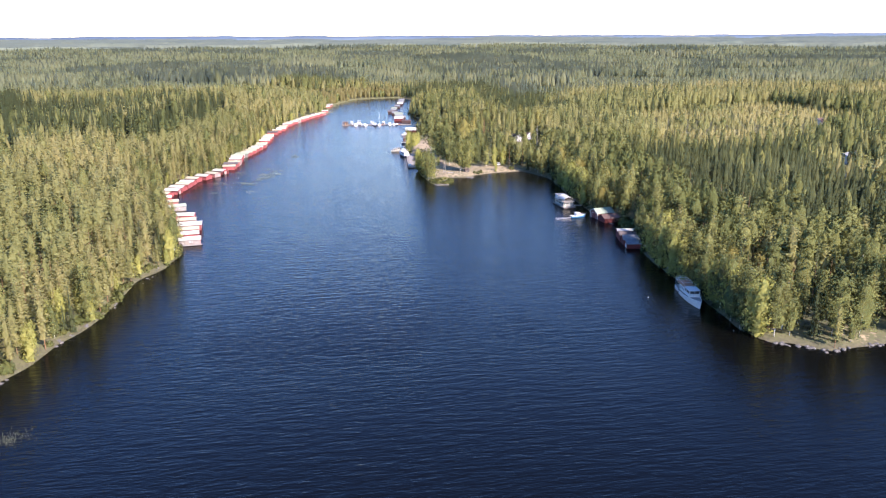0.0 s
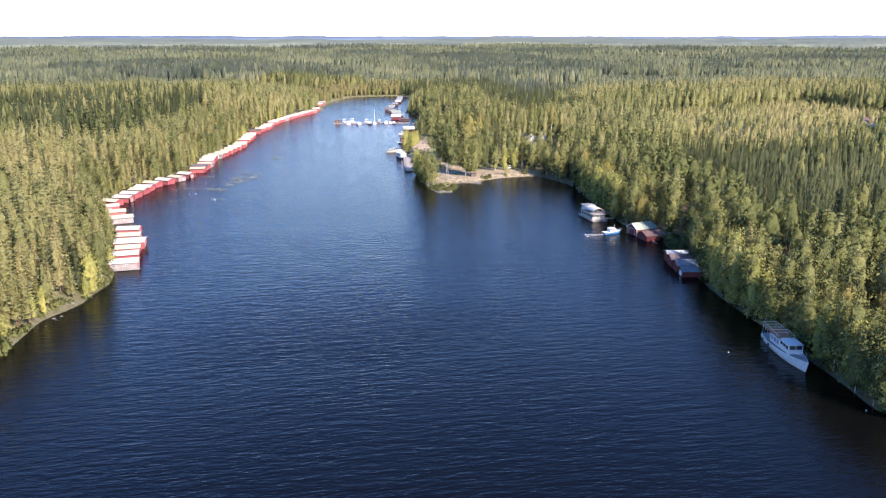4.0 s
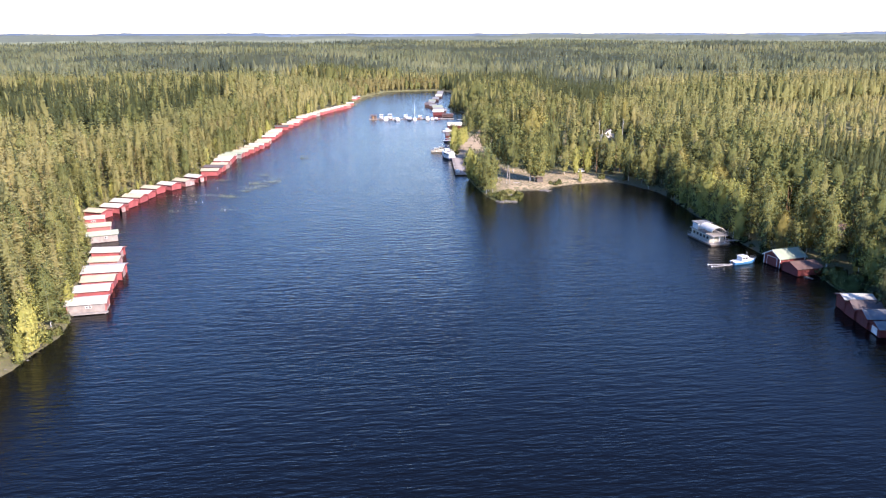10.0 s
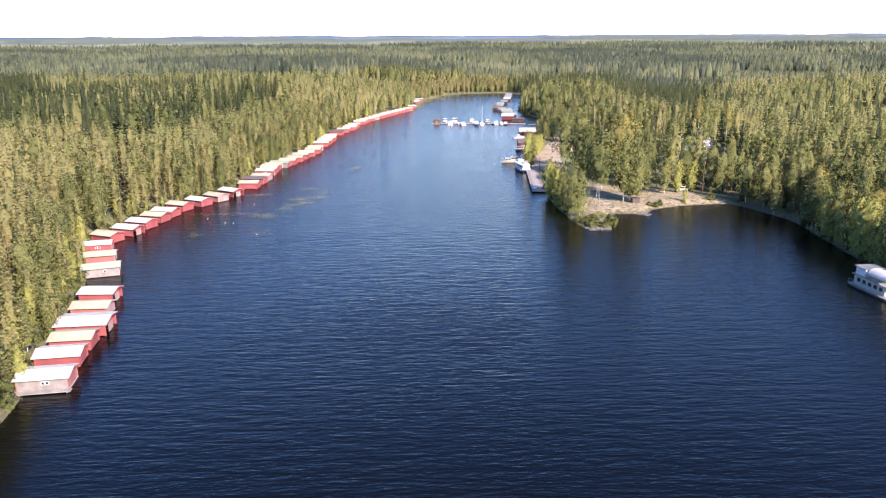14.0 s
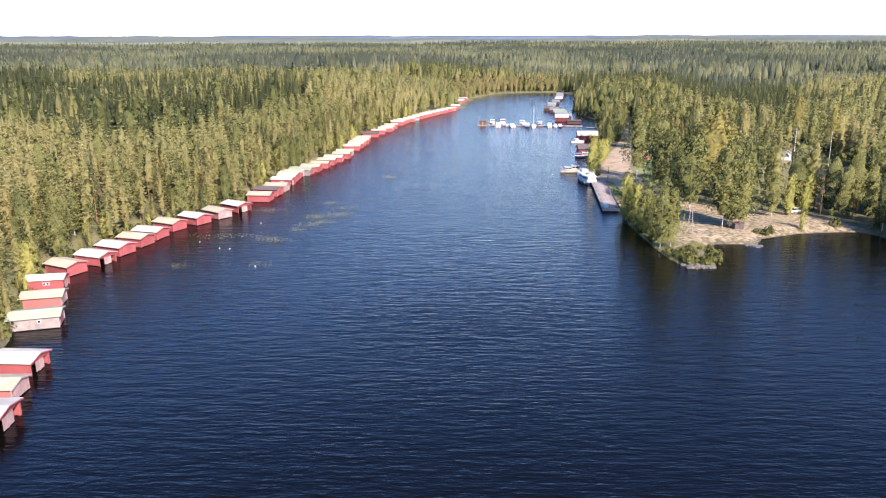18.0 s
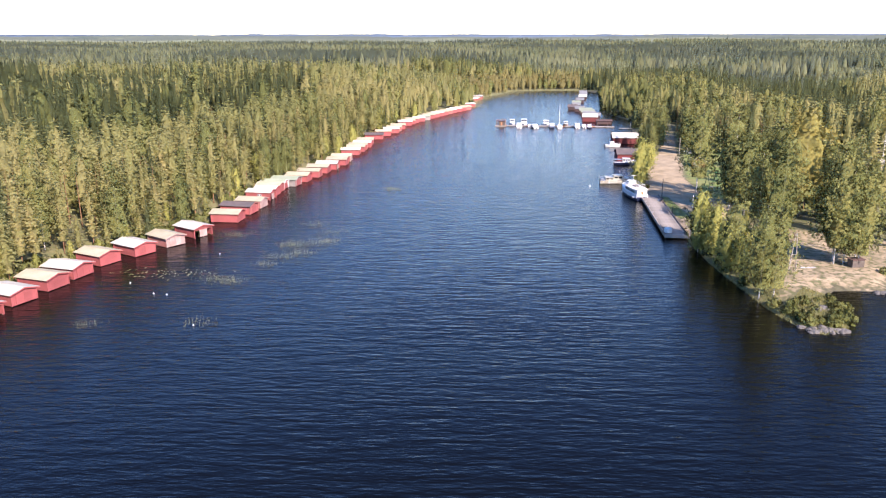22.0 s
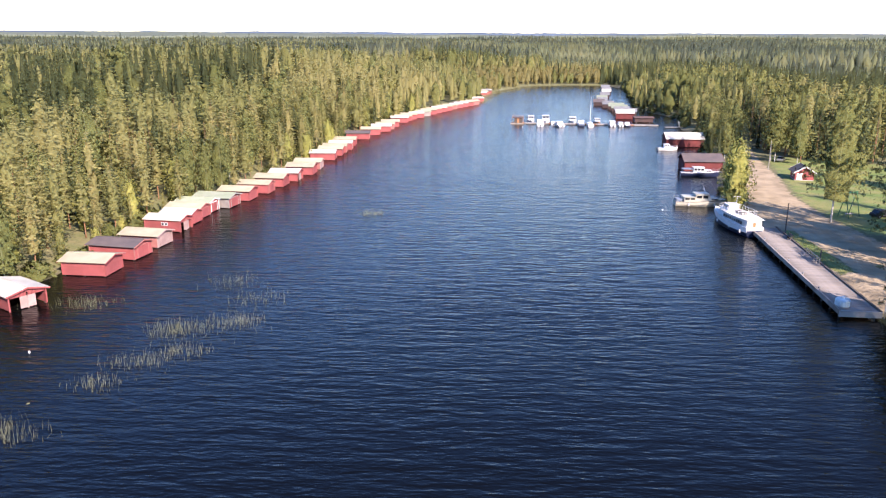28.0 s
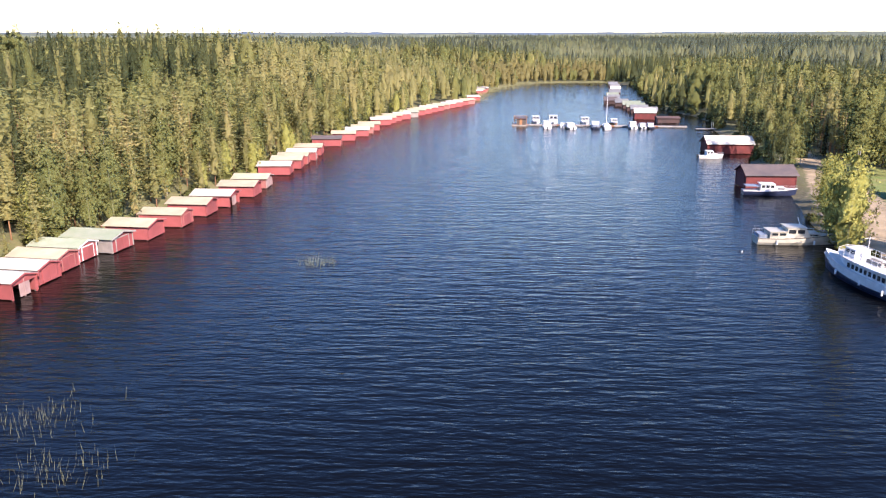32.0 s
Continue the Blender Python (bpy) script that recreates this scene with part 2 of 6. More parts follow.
# ---- the lake's shore ----
LEFT_SHORE = [(-420, -600), (-260, -100), (-150, 60), (-95, 140), (-79, 163), (-75, 172), (-73.4, 183), (-69, 193), (-66, 210), (-65, 234),
              (-59, 245), (-56, 262), (-57, 272), (-59, 280), (-62, 292), (-65, 306), (-68, 320), (-73, 335), (-79, 350), (-84, 362),
              (-82, 372), (-80, 385), (-77, 400), (-72, 412), (-67, 425), (-62.5, 437), (-62, 450), (-61, 465), (-60, 480), (-56, 495)]
FAR_SHORE = [(-52, 515), (-50, 540), (-48, 560), (-47, 585), (-44, 605), (-40, 625), (-36, 650), (-31, 668), (-26, 685), (-20, 705),
             (-13, 722), (-6, 738), (-2, 760), (2, 790), (5, 830), (10.5, 852), (24, 888), (37, 922), (66, 936), (98, 935),
             (104, 900), (98, 850), (90, 800), (84, 760), (80, 735), (82, 710), (86, 690), (86, 668), (82, 650), (79, 640)]
RIGHT_SHORE = [(76, 620), (73, 600), (72, 585), (66, 570), (63, 550), (61, 535), (57, 520), (53, 505), (51, 493), (49.5, 475),
               (48.5, 460), (48, 445), (48, 428), (47.5, 410), (47.8, 397), (48.6, 385), (49.5, 378), (51, 373), (53.3, 370.5), (58, 373),
               (60.5, 381), (63.5, 391), (70, 391), (73, 389.5), (77, 396.5), (89, 402), (104, 403.5), (107, 398.6), (112.5, 382)]
COVE_SHORE = [(112.6, 373), (110, 345), (109, 333), (107.5, 312), (107.5, 296), (111, 279), (109, 266), (105, 250), (103, 235), (101.5, 225),
              (101, 203), (99, 175), (98, 164), (100.5, 155), (106, 153), (112, 147), (128.6, 149), (160, 152), (240, 140), (420, 100), (600, -600)]
LAKE = np.array(LEFT_SHORE + FAR_SHORE + RIGHT_SHORE + COVE_SHORE, dtype=float)


def inside(poly, x, y):
    hit = np.zeros(np.shape(x), bool)
    for (ax, ay), (bx, by) in zip(poly, np.roll(poly, -1, 0)):
        if ay == by:
            continue
        hit ^= ((ay > y) != (by > y)) & (x < (bx - ax) * (y - ay) / (by - ay) + ax)
    return hit


def outside_by(poly, x, y):
    """Distance to the outline, negative inside."""
    best = np.full(np.shape(x), 1e9)
    for a, b in zip(poly, np.roll(poly, -1, 0)):
        d = b - a
        t = np.clip(((x - a[0]) * d[0] + (y - a[1]) * d[1]) / (d @ d), 0, 1)
        best = np.minimum(best, np.hypot(x - a[0] - t * d[0], y - a[1] - t * d[1]))
    return np.where(inside(poly, x, y), -best, best)


def step(a, b, x):
    t = np.clip((x - a) / (b - a), 0, 1)
    return t * t * (3 - 2 * t)


def swell(x, y, s, seed=0.0):
    """Gentle two-scale ups and downs, -1 to 1."""
    return (np.sin(x / s + 1.7 * seed + 1.3 * np.sin(y / s * 0.7 + seed)) + np.sin(y / s * 1.1 + 2.1 * seed + np.sin(x / s * 0.8)) + 0.6 * np.sin((x + y) / s * 2.3 + seed)) / 2.6


def land(x, y, d=None):
    """Height of the ground."""
    x, y = np.asarray(x, float), np.asarray(y, float)
    d = outside_by(LAKE, x, y) if d is None else d
    z = np.where(d < 0, np.maximum(d * 0.22, -4), 1.0 * step(0, 5, d))
    west = step(40, -40, x)
    z += west * (6.0 * step(8, 110, d) + 1.2 * step(0, 14, d))
    z += (1 - west) * 6.0 * step(70, 260, d)
    z += step(20, 120, d) * 1.5 * swell(x, y, 60, 1.0)
    z += 6.0 * step(10, 60, d) * np.exp(-((x + 95) / 75) ** 2 - ((y - 700) / 120) ** 2)
    far = np.hypot(x, y - 200)
    z += step(900, 4600, far) * (35 + 9 * swell(x, y, 420, 3.0)) + step(700, 1400, far) * 3.5 * swell(x, y, 190, 5.0)
    return z


# ---- ground cover ----
SAND = np.array([(49, 376), (52, 372), (58, 382), (63, 392), (72, 391), (78, 397), (90, 402), (106, 404), (104, 412), (100, 418), (92, 424), (80, 428), (70, 436), (62, 436), (54, 425), (52, 400)], float)
YARD = np.array([(48.6, 428), (66, 428), (66, 455), (65, 480), (67, 500), (72.5, 522), (78, 550), (99, 641), (110, 700), (106, 702), (96.5, 641), (71.5, 551), (60.5, 522), (54, 500), (51, 478), (49.5, 460)], float)
LAWN = np.array([(66, 466), (84, 466), (102, 480), (108, 545), (84, 560), (79, 545), (73, 520), (67, 495), (65.5, 474)], float)
STRIP = np.array([(50.6, 443), (53.5, 443), (54.5, 468), (52, 470)], float)
CAPE = np.array([(49, 378), (53, 370), (58, 373), (62, 388), (58, 390), (54, 384)], float)
GLADE = np.array([(119, 149), (129, 149), (130, 176), (122, 176)], float)
PICNIC = np.array([(129, 303), (143, 301), (145, 318), (132, 320)], float)
COTTAGE_YARD = np.array([(88, 428), (125, 428), (150, 505), (150, 560), (118, 560), (96, 520)], float)
WEST_BANK = np.array([(47.5, 427), (52, 426), (53, 405), (54, 390), (49, 376), (47, 400)], float)


def soft_in(poly, x, y, w):
    return step(w, -w, outside_by(poly, x, y))


def spaced(a, b, n):
    return list(np.linspace(a, b, n, endpoint=False))


def growing(a, b, first, rate):
    out, s = [], first
    while a < b:
        out.append(a)
        a += s
        s *= rate
    return out + [b]


xs = sorted([-v for v in growing(121, 4950, 4, 1.055)]) + spaced(-118, 40, 53) + spaced(40, 116, 51) + growing(116, 4950, 4, 1.055)
ys = sorted([80 - v for v in growing(0, 2500, 8, 1.15)])[:-1] + spaced(80, 360, 94) + spaced(360, 480, 80) + spaced(480, 950, 130) + growing(950, 4950, 6, 1.06)
GX, GY = np.meshgrid(np.array(xs), np.array(ys))
GD = outside_by(LAKE, GX, GY)
GZ = land(GX, GY, GD)
ny, nx = GX.shape
idx = np.arange(nx * ny).reshape(ny, nx)
quads = np.stack([idx[:-1, :-1], idx[:-1, 1:], idx[1:, 1:], idx[1:, :-1]], -1).reshape(-1, 4)
m_ground, n, l = nodes("forest_floor_sand_and_grass")
b = n["Principled BSDF"]
b.inputs["Roughness"].default_value = 0.95
base = mixed(n, l, noisy(n, l, 0.15), (0.085, 0.075, 0.04), (0.14, 0.12, 0.06))
base = mixed(n, l, noisy(n, l, 1.4), base, (0.10, 0.11, 0.035))
shore_at = n.new("ShaderNodeAttribute")
shore_at.attribute_name = "shore"
base = mixed(n, l, shore_at.outputs["Fac"], base, mixed(n, l, noisy(n, l, 0.8), (0.13, 0.115, 0.06), (0.07, 0.062, 0.035)))
for key, c1, c2, sc in (("meadow", (0.125, 0.13, 0.046), (0.17, 0.15, 0.066), 0.5), ("lawn", (0.12, 0.175, 0.035), (0.20, 0.195, 0.06), 0.25), ("sand", (0.39, 0.30, 0.185), (0.235, 0.18, 0.105), 0.3)):
    at = n.new("ShaderNodeAttribute")
    at.attribute_name = key
    ad = n.new("ShaderNodeMath")
    ad.operation = 'MULTIPLY_ADD'
    l.new(noisy(n, l, 0.9, 0.3, 0.7), ad.inputs[0])
    ad.inputs[1].default_value = 0.7
    ad.inputs[2].default_value = -0.35
    sm = n.new("ShaderNodeMath")
    l.new(ad.outputs[0], sm.inputs[0])
    l.new(at.outputs["Fac"], sm.inputs[1])
    mr = n.new("ShaderNodeMapRange")
    mr.inputs[1].default_value, mr.inputs[2].default_value = 0.35, 0.65
    l.new(sm.outputs[0], mr.inputs[0])
    surf = mixed(n, l, noisy(n, l, sc), c1, c2)
    surf = mixed(n, l, noisy(n, l, 1.6, 0.5, 0.95), surf, tuple(v * 0.7 for v in c1))
    base = mixed(n, l, mr.outputs[0], base, surf)
l.new(base, b.inputs["Base Color"])
bp = n.new("ShaderNodeBump")
bp.inputs["Distance"].default_value = 0.05
l.new(noisy(n, l, 2.0), bp.inputs["Height"])
l.new(bp.outputs[0], b.inputs["Normal"])
me = bulk("ground", np.stack([GX, GY, GZ], -1).reshape(-1, 3), quads, m_ground)
cover = {"sand": np.maximum(np.maximum(0.56 * soft_in(SAND, GX, GY, 2), soft_in(YARD, GX, GY, 1.2)), 0.42 * soft_in(GLADE, GX, GY, 4)),
         "lawn": np.maximum.reduce([soft_in(LAWN, GX, GY, 3), soft_in(STRIP, GX, GY, 1)]),
         "meadow": np.maximum.reduce([soft_in(CAPE, GX, GY, 1.5), 0.8 * soft_in(COTTAGE_YARD, GX, GY, 8), 0.5 * soft_in(PICNIC, GX, GY, 4), 0.2 * soft_in(GLADE, GX, GY, 6), soft_in(WEST_BANK, GX, GY, 1.5), step(9, 5, GD) * (GY > 835) * (GX < 97) * (GD > 0), 0.8 * step(11, 7, GD) * (GX < 0) * (GY > 330) * (GD > 1.2)]),
         "shore": step(3.6, 1.2, GD) * step(-8, 0, GD)}
cover["sand"] *= 1 - np.maximum.reduce([soft_in(CAPE, GX, GY, 1.5), soft_in(STRIP, GX, GY, 0.8), soft_in(WEST_BANK, GX, GY, 1.5)])
for key, val in cover.items():
    at = me.attributes.new(key, 'FLOAT', 'POINT')
    at.data.foreach_set("value", val.ravel().astype(np.float32))
me.polygons.foreach_set("use_smooth", [True] * len(me.polygons))
tagged(new("ground", me), "forest floor with sandy beach, dirt road and lawn", "ground", kind="structure")

# ---- water ----
m_water, n, l = nodes("lake_water")
b = n["Principled BSDF"]
b.inputs["Base Color"].default_value = (0.0022, 0.0023, 0.0022, 1)
b.inputs["Roughness"].default_value = 0.15
b.inputs["IOR"].default_value = 1.333
b.inputs["Specular IOR Level"].default_value = 0.24
h = None
for sc, st, amp in ((0.62, (0.25, 1.0, 1), 0.9), (1.5, (0.28, 1.0, 1), 0.6), (3.2, (0.45, 1.0, 1), 0.22), (0.05, (0.6, 1, 1), 0.4)):
    f = noisy(n, l, sc, 0.0, 1.0, 2.0, st)
    ma = n.new("ShaderNodeMath")
    ma.operation = 'MULTIPLY_ADD'
    l.new(f, ma.inputs[0])
    ma.inputs[1].default_value = amp
    if h:
        l.new(h, ma.inputs[2])
    h = ma.outputs[0]
bp = n.new("ShaderNodeBump")
bp.inputs["Distance"].default_value = 0.5
bp.inputs["Strength"].default_value = 0.36
l.new(h, bp.inputs["Height"])
l.new(bp.outputs[0], b.inputs["Normal"])
f = Form().add([(-900, -700, 0), (900, -700, 0), (900, 960, 0), (-900, 960, 0)], [(0, 1, 2, 3)])
tagged(part("water", f, m_water), "dark blue rippled lake water", "lake", kind="structure")

# ---- forest ----
rng = np.random.default_rng(7)


def leaf_quads(centres, size, up_bias, rng, aspect=0.6):
    """Small four-cornered sprays of leaves that turn roughly outwards and up, with up_bias."""
    k = len(centres)
    out = centres * (1, 1, 0)
    out /= np.maximum(np.linalg.norm(out, axis=1), 0.2)[:, None]
    nrm = rng.normal(size=(k, 3)) * 0.55 + out * 0.8
    nrm[:, 2] += up_bias * 0.8
    nrm /= np.linalg.norm(nrm, axis=1)[:, None]
    a = np.cross(nrm, rng.normal(size=(k, 3)))
    a /= np.linalg.norm(a, axis=1)[:, None]
    c = np.cross(nrm, a)
    s = (size * (0.6 + 0.8 * rng.random(k)))[:, None]
    co = np.stack([centres - a * s, centres - c * s * aspect, centres + a * s * (0.7 + 0.5 * rng.random(k))[:, None], centres + c * s * aspect], 1)
    i = np.arange(k)[:, None] * 4
    tri = np.concatenate([i + [0, 1, 2], i + [0, 2, 3]], 1).reshape(-1, 3)
    return co.reshape(-1, 3), tri


def outward(co, rng, jitter=0.3):
    """The way that the crown as a whole faces at each of its points."""
    hi, lo = co[:, 2].max(), co[:, 2].min()
    flat = np.hypot(co[:, 0], co[:, 1])
    n = np.stack([0.62 * co[:, 0] / (flat + 0.5), 0.62 * co[:, 1] / (flat + 0.5), 0.5 + 0.4 * (co[:, 2] - lo) / (hi - lo)], -1) + rng.normal(size=co.shape) * jitter
    return n / np.linalg.norm(n, axis=1)[:, None]


def crown(H, z0, shape, sides, rings, rng, droop, zig, core):
    """A crown of ragged whorls: an uneven, tiered body. shape gives the radius from 0, low, to 1, the tip."""
    co, tri = [], []
    for r in range(rings):
        u = (r + rng.uniform(-0.2, 0.2) * (r > 0)) / rings
        base = core * shape(max(u, 0)) * (1.0 if r % 2 == 0 else zig)
        for s in range(sides):
            a = 6.283 * (s + 0.5 * (r % 2) + rng.uniform(-0.3, 0.3)) / sides
            rr = base * rng.uniform(0.68, 1.22)
            co.append((rr * math.cos(a), rr * math.sin(a), z0 + (H - z0) * u - (droop * rr if r % 2 == 0 else -0.1 * rr) + rng.normal() * 0.12))
    co.append((rng.normal() * 0.1, rng.normal() * 0.1, H * (0.9 + 0.1 * core)))
    tip = len(co) - 1
    co.append((0, 0, z0 + 0.02 * H))
    for r in range(rings - 1):
        for s in range(sides):
            a, c = r * sides + s, r * sides + (s + 1) % sides
            tri += [(a, c, c + sides), (a, c + sides, a + sides)]
    for s in range(sides):
        a, c = (rings - 1) * sides + s, (rings - 1) * sides + (s + 1) % sides
        tri.append((a, c, tip))
        tri.append((s, tip + 1, (s + 1) % sides))
    return np.array(co), np.array(tri)


def sprays(centres, along, nrm, half, aspect, rng):
    """Flat, pointed sprays of needles that lie along their branch."""
    k = len(centres)
    nrm = nrm / np.linalg.norm(nrm, axis=1)[:, None]
    side = np.cross(nrm, along)
    side /= np.maximum(np.linalg.norm(side, axis=1), 0.05)[:, None]
    s = (half * rng.uniform(0.65, 1.35, k))[:, None]
    co = np.stack([centres - along * s, centres - side * s * aspect, centres + along * s * rng.uniform(0.8, 1.3, k)[:, None], centres + side * s * aspect], 1)
    i = np.arange(k)[:, None] * 4
    return co.reshape(-1, 3), np.concatenate([i + [0, 1, 2], i + [0, 2, 3]], 1).reshape(-1, 3)


def whorled(H, z0, shape, whorls, per, cuts, half, lift, sag, rng, body, aspect=0.5):
    """A conifer: branches in whorls up the stem, each with a few sprays, about an uneven body."""
    co, tri = body
    if whorls * per == 0:
        return co, tri
    u = np.repeat((np.arange(whorls) + 0.3) / whorls, per) + rng.normal(size=whorls * per) * 0.16 / whorls
    u = np.clip(u, 0.0, 0.985)
    a = np.tile(np.arange(per) * 6.283 / per, whorls) + np.repeat(rng.random(whorls) * 6.283, per) + rng.normal(size=len(u)) * 0.3
    ln = np.array([shape(v) for v in u]) * rng.uniform(0.72, 1.2, len(u))
    s = np.tile(np.linspace(0.98, 0.5, cuts), len(u)) + rng.normal(size=cuts * len(u)) * 0.05
    u, a, ln = np.repeat(u, cuts), np.repeat(a, cuts) + rng.normal(size=cuts * len(u)) * 0.2, np.repeat(ln, cuts)
    d = np.stack([np.cos(a), np.sin(a), np.full(len(a), lift)], -1)
    c = d * (ln * s)[:, None]
    c[:, 2] += z0 + (H - z0) * u - sag * ln * s * s + rng.normal(size=len(u)) * 0.1
    turn = rng.normal(size=len(a)) * 0.55
    along = np.stack([np.cos(a + turn), np.sin(a + turn), lift - 2 * sag * s + rng.normal(size=len(a)) * 0.2], -1)
    along /= np.linalg.norm(along, axis=1)[:, None]
    nrm = np.stack([np.cos(a) * 0.7, np.sin(a) * 0.7, np.full(len(a), 0.7)], -1) + rng.normal(size=(len(a), 3)) * 0.25
    fc, ft = sprays(c, along, nrm, half * (0.5 + 0.5 * ln / ln.max()), aspect, rng)
    # the leading shoot
    lead, lt = sprays(np.array([(0.0, 0, H * 0.985), (0, 0, H * 0.97)]), np.array([(0.1, 0, 1.0), (-0.1, 0.1, 1.0)]), rng.normal(size=(2, 3)), half * 0.7, aspect * 0.7, rng)
    return np.concatenate([co, fc, lead]), np.concatenate([tri, ft + len(co), lt + len(co) + len(fc)])


def pine_crown(H, sides, rings, whorls, per, cuts, half, rng, core=0.6):
    """A Scots pine of middle age: a blunt cone of tiered branches over a bare lower stem."""
    R = H * rng.uniform(0.18, 0.225)
    z0 = H * rng.uniform(0.1, 0.28)
    blunt = rng.uniform(0.55, 0.75)
    shape = lambda u: R * (1 - u) ** blunt * (0.62 + 0.38 * min(1, u * 4)) + 0.22
    body = crown(H * 0.95, z0, shape, sides, rings, rng, 0.06, 0.66, core)
    return whorled(H, z0, shape, whorls, per, cuts, half, 0.26, 0.14, rng, body, 0.6)


def spruce_crown(H, sides, rings, whorls, per, cuts, half, rng, core=0.62):
    R = H * rng.uniform(0.165, 0.195)
    z0 = H * 0.06
    shape = lambda u: R * (1 - u) ** 0.95 + 0.08
    body = crown(H * 0.97, z0, shape, sides, rings, rng, 0.3, 0.6, core)
    return whorled(H, z0, shape, whorls, per, cuts, half, -0.08, 0.3, rng, body)


def birch_crown(H, sides, rings, fuzz, size, rng, core=0.66, low=0.16, wide=0.215):
    """A tall oval of hanging clumps of leaves about an uneven body, with a loose pointed top."""
    R = H * wide * rng.uniform(0.85, 1.15)
    z0 = H * low * rng.uniform(0.75, 1.25)
    shape = lambda u: R * (math.sin(math.pi * (0.13 + 0.85 * u) ** 0.85) ** 0.72) + 0.12
    co, tri = crown(H * 0.97, z0, shape, sides, rings, rng, 0.1, 0.82, core)
    if fuzz:
        clumps = max(6, fuzz // 7)
        u = rng.random(clumps) ** 0.85 * 0.98
        a = rng.random(clumps) * 6.283
        rr = np.array([shape(v) for v in u]) * rng.uniform(0.72, 1.12, clumps)
        mid_ = np.stack([rr * np.cos(a), rr * np.sin(a), z0 + (H - z0) * u], -1)
        which = rng.integers(clumps, size=fuzz)
        c = mid_[which] + rng.normal(size=(fuzz, 3)) * (H * 0.024, H * 0.024, H * 0.028)
        fc, ft = leaf_quads(c, size, 0.3, rng, 0.7)
        tri = np.concatenate([tri, ft + len(co)])
        co = np.concatenate([co, fc])
    return co, tri


def trunk_form(H, r0, top, rng, lean=0.02, limbs=0, k=6):
    f = Form()
    ax, ay = rng.normal() * lean * H, rng.normal() * lean * H
    path = [(ax * u * u, ay * u * u, H * top * u) for u in (0, 0.06, 0.25, 0.5, 0.75, 1)]
    f.tube(path, [r0 * 1.35, r0, r0 * 0.85, r0 * 0.62, r0 * 0.38, r0 * 0.08], k)
    for i in range(limbs):
        u = rng.uniform(0.35, 0.9)
        t = rng.random() * 6.283
        ln = H * 0.11 * (1.15 - u)
        p = Vector((ax * u * u, ay * u * u, H * top * u))
        q = p + Vector((math.cos(t), math.sin(t), 0.55)) * ln
        f.tube([p, q], [r0 * 0.3, r0 * 0.06], 4)
    return f


def tree_proto(name, label, H, r0, crown, m_leaf, m_bark, top=0.97, limbs=8, lean=0.012, cat="tree"):
    ob = thing(name, label, cat)
    part("trunk", trunk_form(H, r0, top, rng, lean, limbs), m_bark, ob, smooth=True)
    co, tri = crown
    part("crown", bulk("crown", co, tri, m_leaf, None, outward(co, rng)), None, ob)
    return ob


PROTO = {"pine": [], "spruce": [], "birch": [], "yellow": [], "young": [], "slim": []}
for i in range(7):
    H = 17.2 + i * 0.8
    PROTO["pine"].append(tree_proto("pine_tree", "tall Scots pine with a tiered olive-green crown", H, 0.16, pine_crown(H, 6, 10, 17, 9, 3, 0.52, rng, 0.45), m_pine_o, m_pinebark))
for i in range(3):
    H = 19 + i
    PROTO["spruce"].append(tree_proto("spruce_tree", "dark green conical spruce with dense branches", H, 0.17, spruce_crown(H, 6, 12, 20, 8, 2, 0.6, rng, 0.45), m_spruce_o, m_sprucebark, limbs=0))
for i in range(5):
    H = 17 + i
    PROTO["birch"].append(tree_proto("birch_tree", "slender birch with white trunk and light green leaves", H, 0.13, birch_crown(H, 7, 9, 960, 0.33, rng, 0.58), m_birch_o, m_birchbark))
for i in range(2):
    H = 18 + i
    PROTO["yellow"].append(tree_proto("birch_tree", "tall birch with leaves turning autumn yellow", H, 0.14, birch_crown(H, 7, 9, 960, 0.33, rng, 0.58), m_yellow_o, m_birchbark))
for i in range(3):
    H = 8.5 + i
    PROTO["young"].append(tree_proto("young_birch", "young birch with pale green leaves by the shore", H, 0.07, birch_crown(H, 7, 9, 900, 0.16, rng, 0.62, low=0.08, wide=0.2), m_young_o, m_birchbark))
for i in range(2):
    PROTO["slim"].append(tree_proto("birch_tree", "tall bare-stemmed birch with a thin yellowing crown", 24, 0.14, birch_crown(24, 6, 7, 620, 0.28, rng, 0.5, 0.5, 0.09), m_yellow_o if i else m_birch_o, m_birchbark))
PROTO_H = {"pine": 19.6, "spruce": 20, "birch": 19, "yellow": 18.5, "young": 9.5, "slim": 24}
used = set()


def plant(kind, x, y, h, z=None, group=""):
    p = PROTO[kind][int(rng.integers(len(PROTO[kind])))]
    s = h / PROTO_H[kind]
    z = float(land(np.array([x]), np.array([y]))[0]) - 0.1 if z is None else z
    w = s * (rng.uniform(0.9, 1.2) if kind in ("birch", "young", "yellow") else rng.uniform(0.85, 1.15))
    m = pose(x, y, z, 0, 0, float(rng.uniform(0, 360))) @ Matrix.Diagonal((w, w * rng.uniform(0.9, 1.1), s, 1))
    if p.name not in used:
        used.add(p.name)
        ob = p
    else:
        ob = copy_thing(p, Matrix())
    ob.matrix_basis = m
    if group:
        ob["group"] = group
    return ob


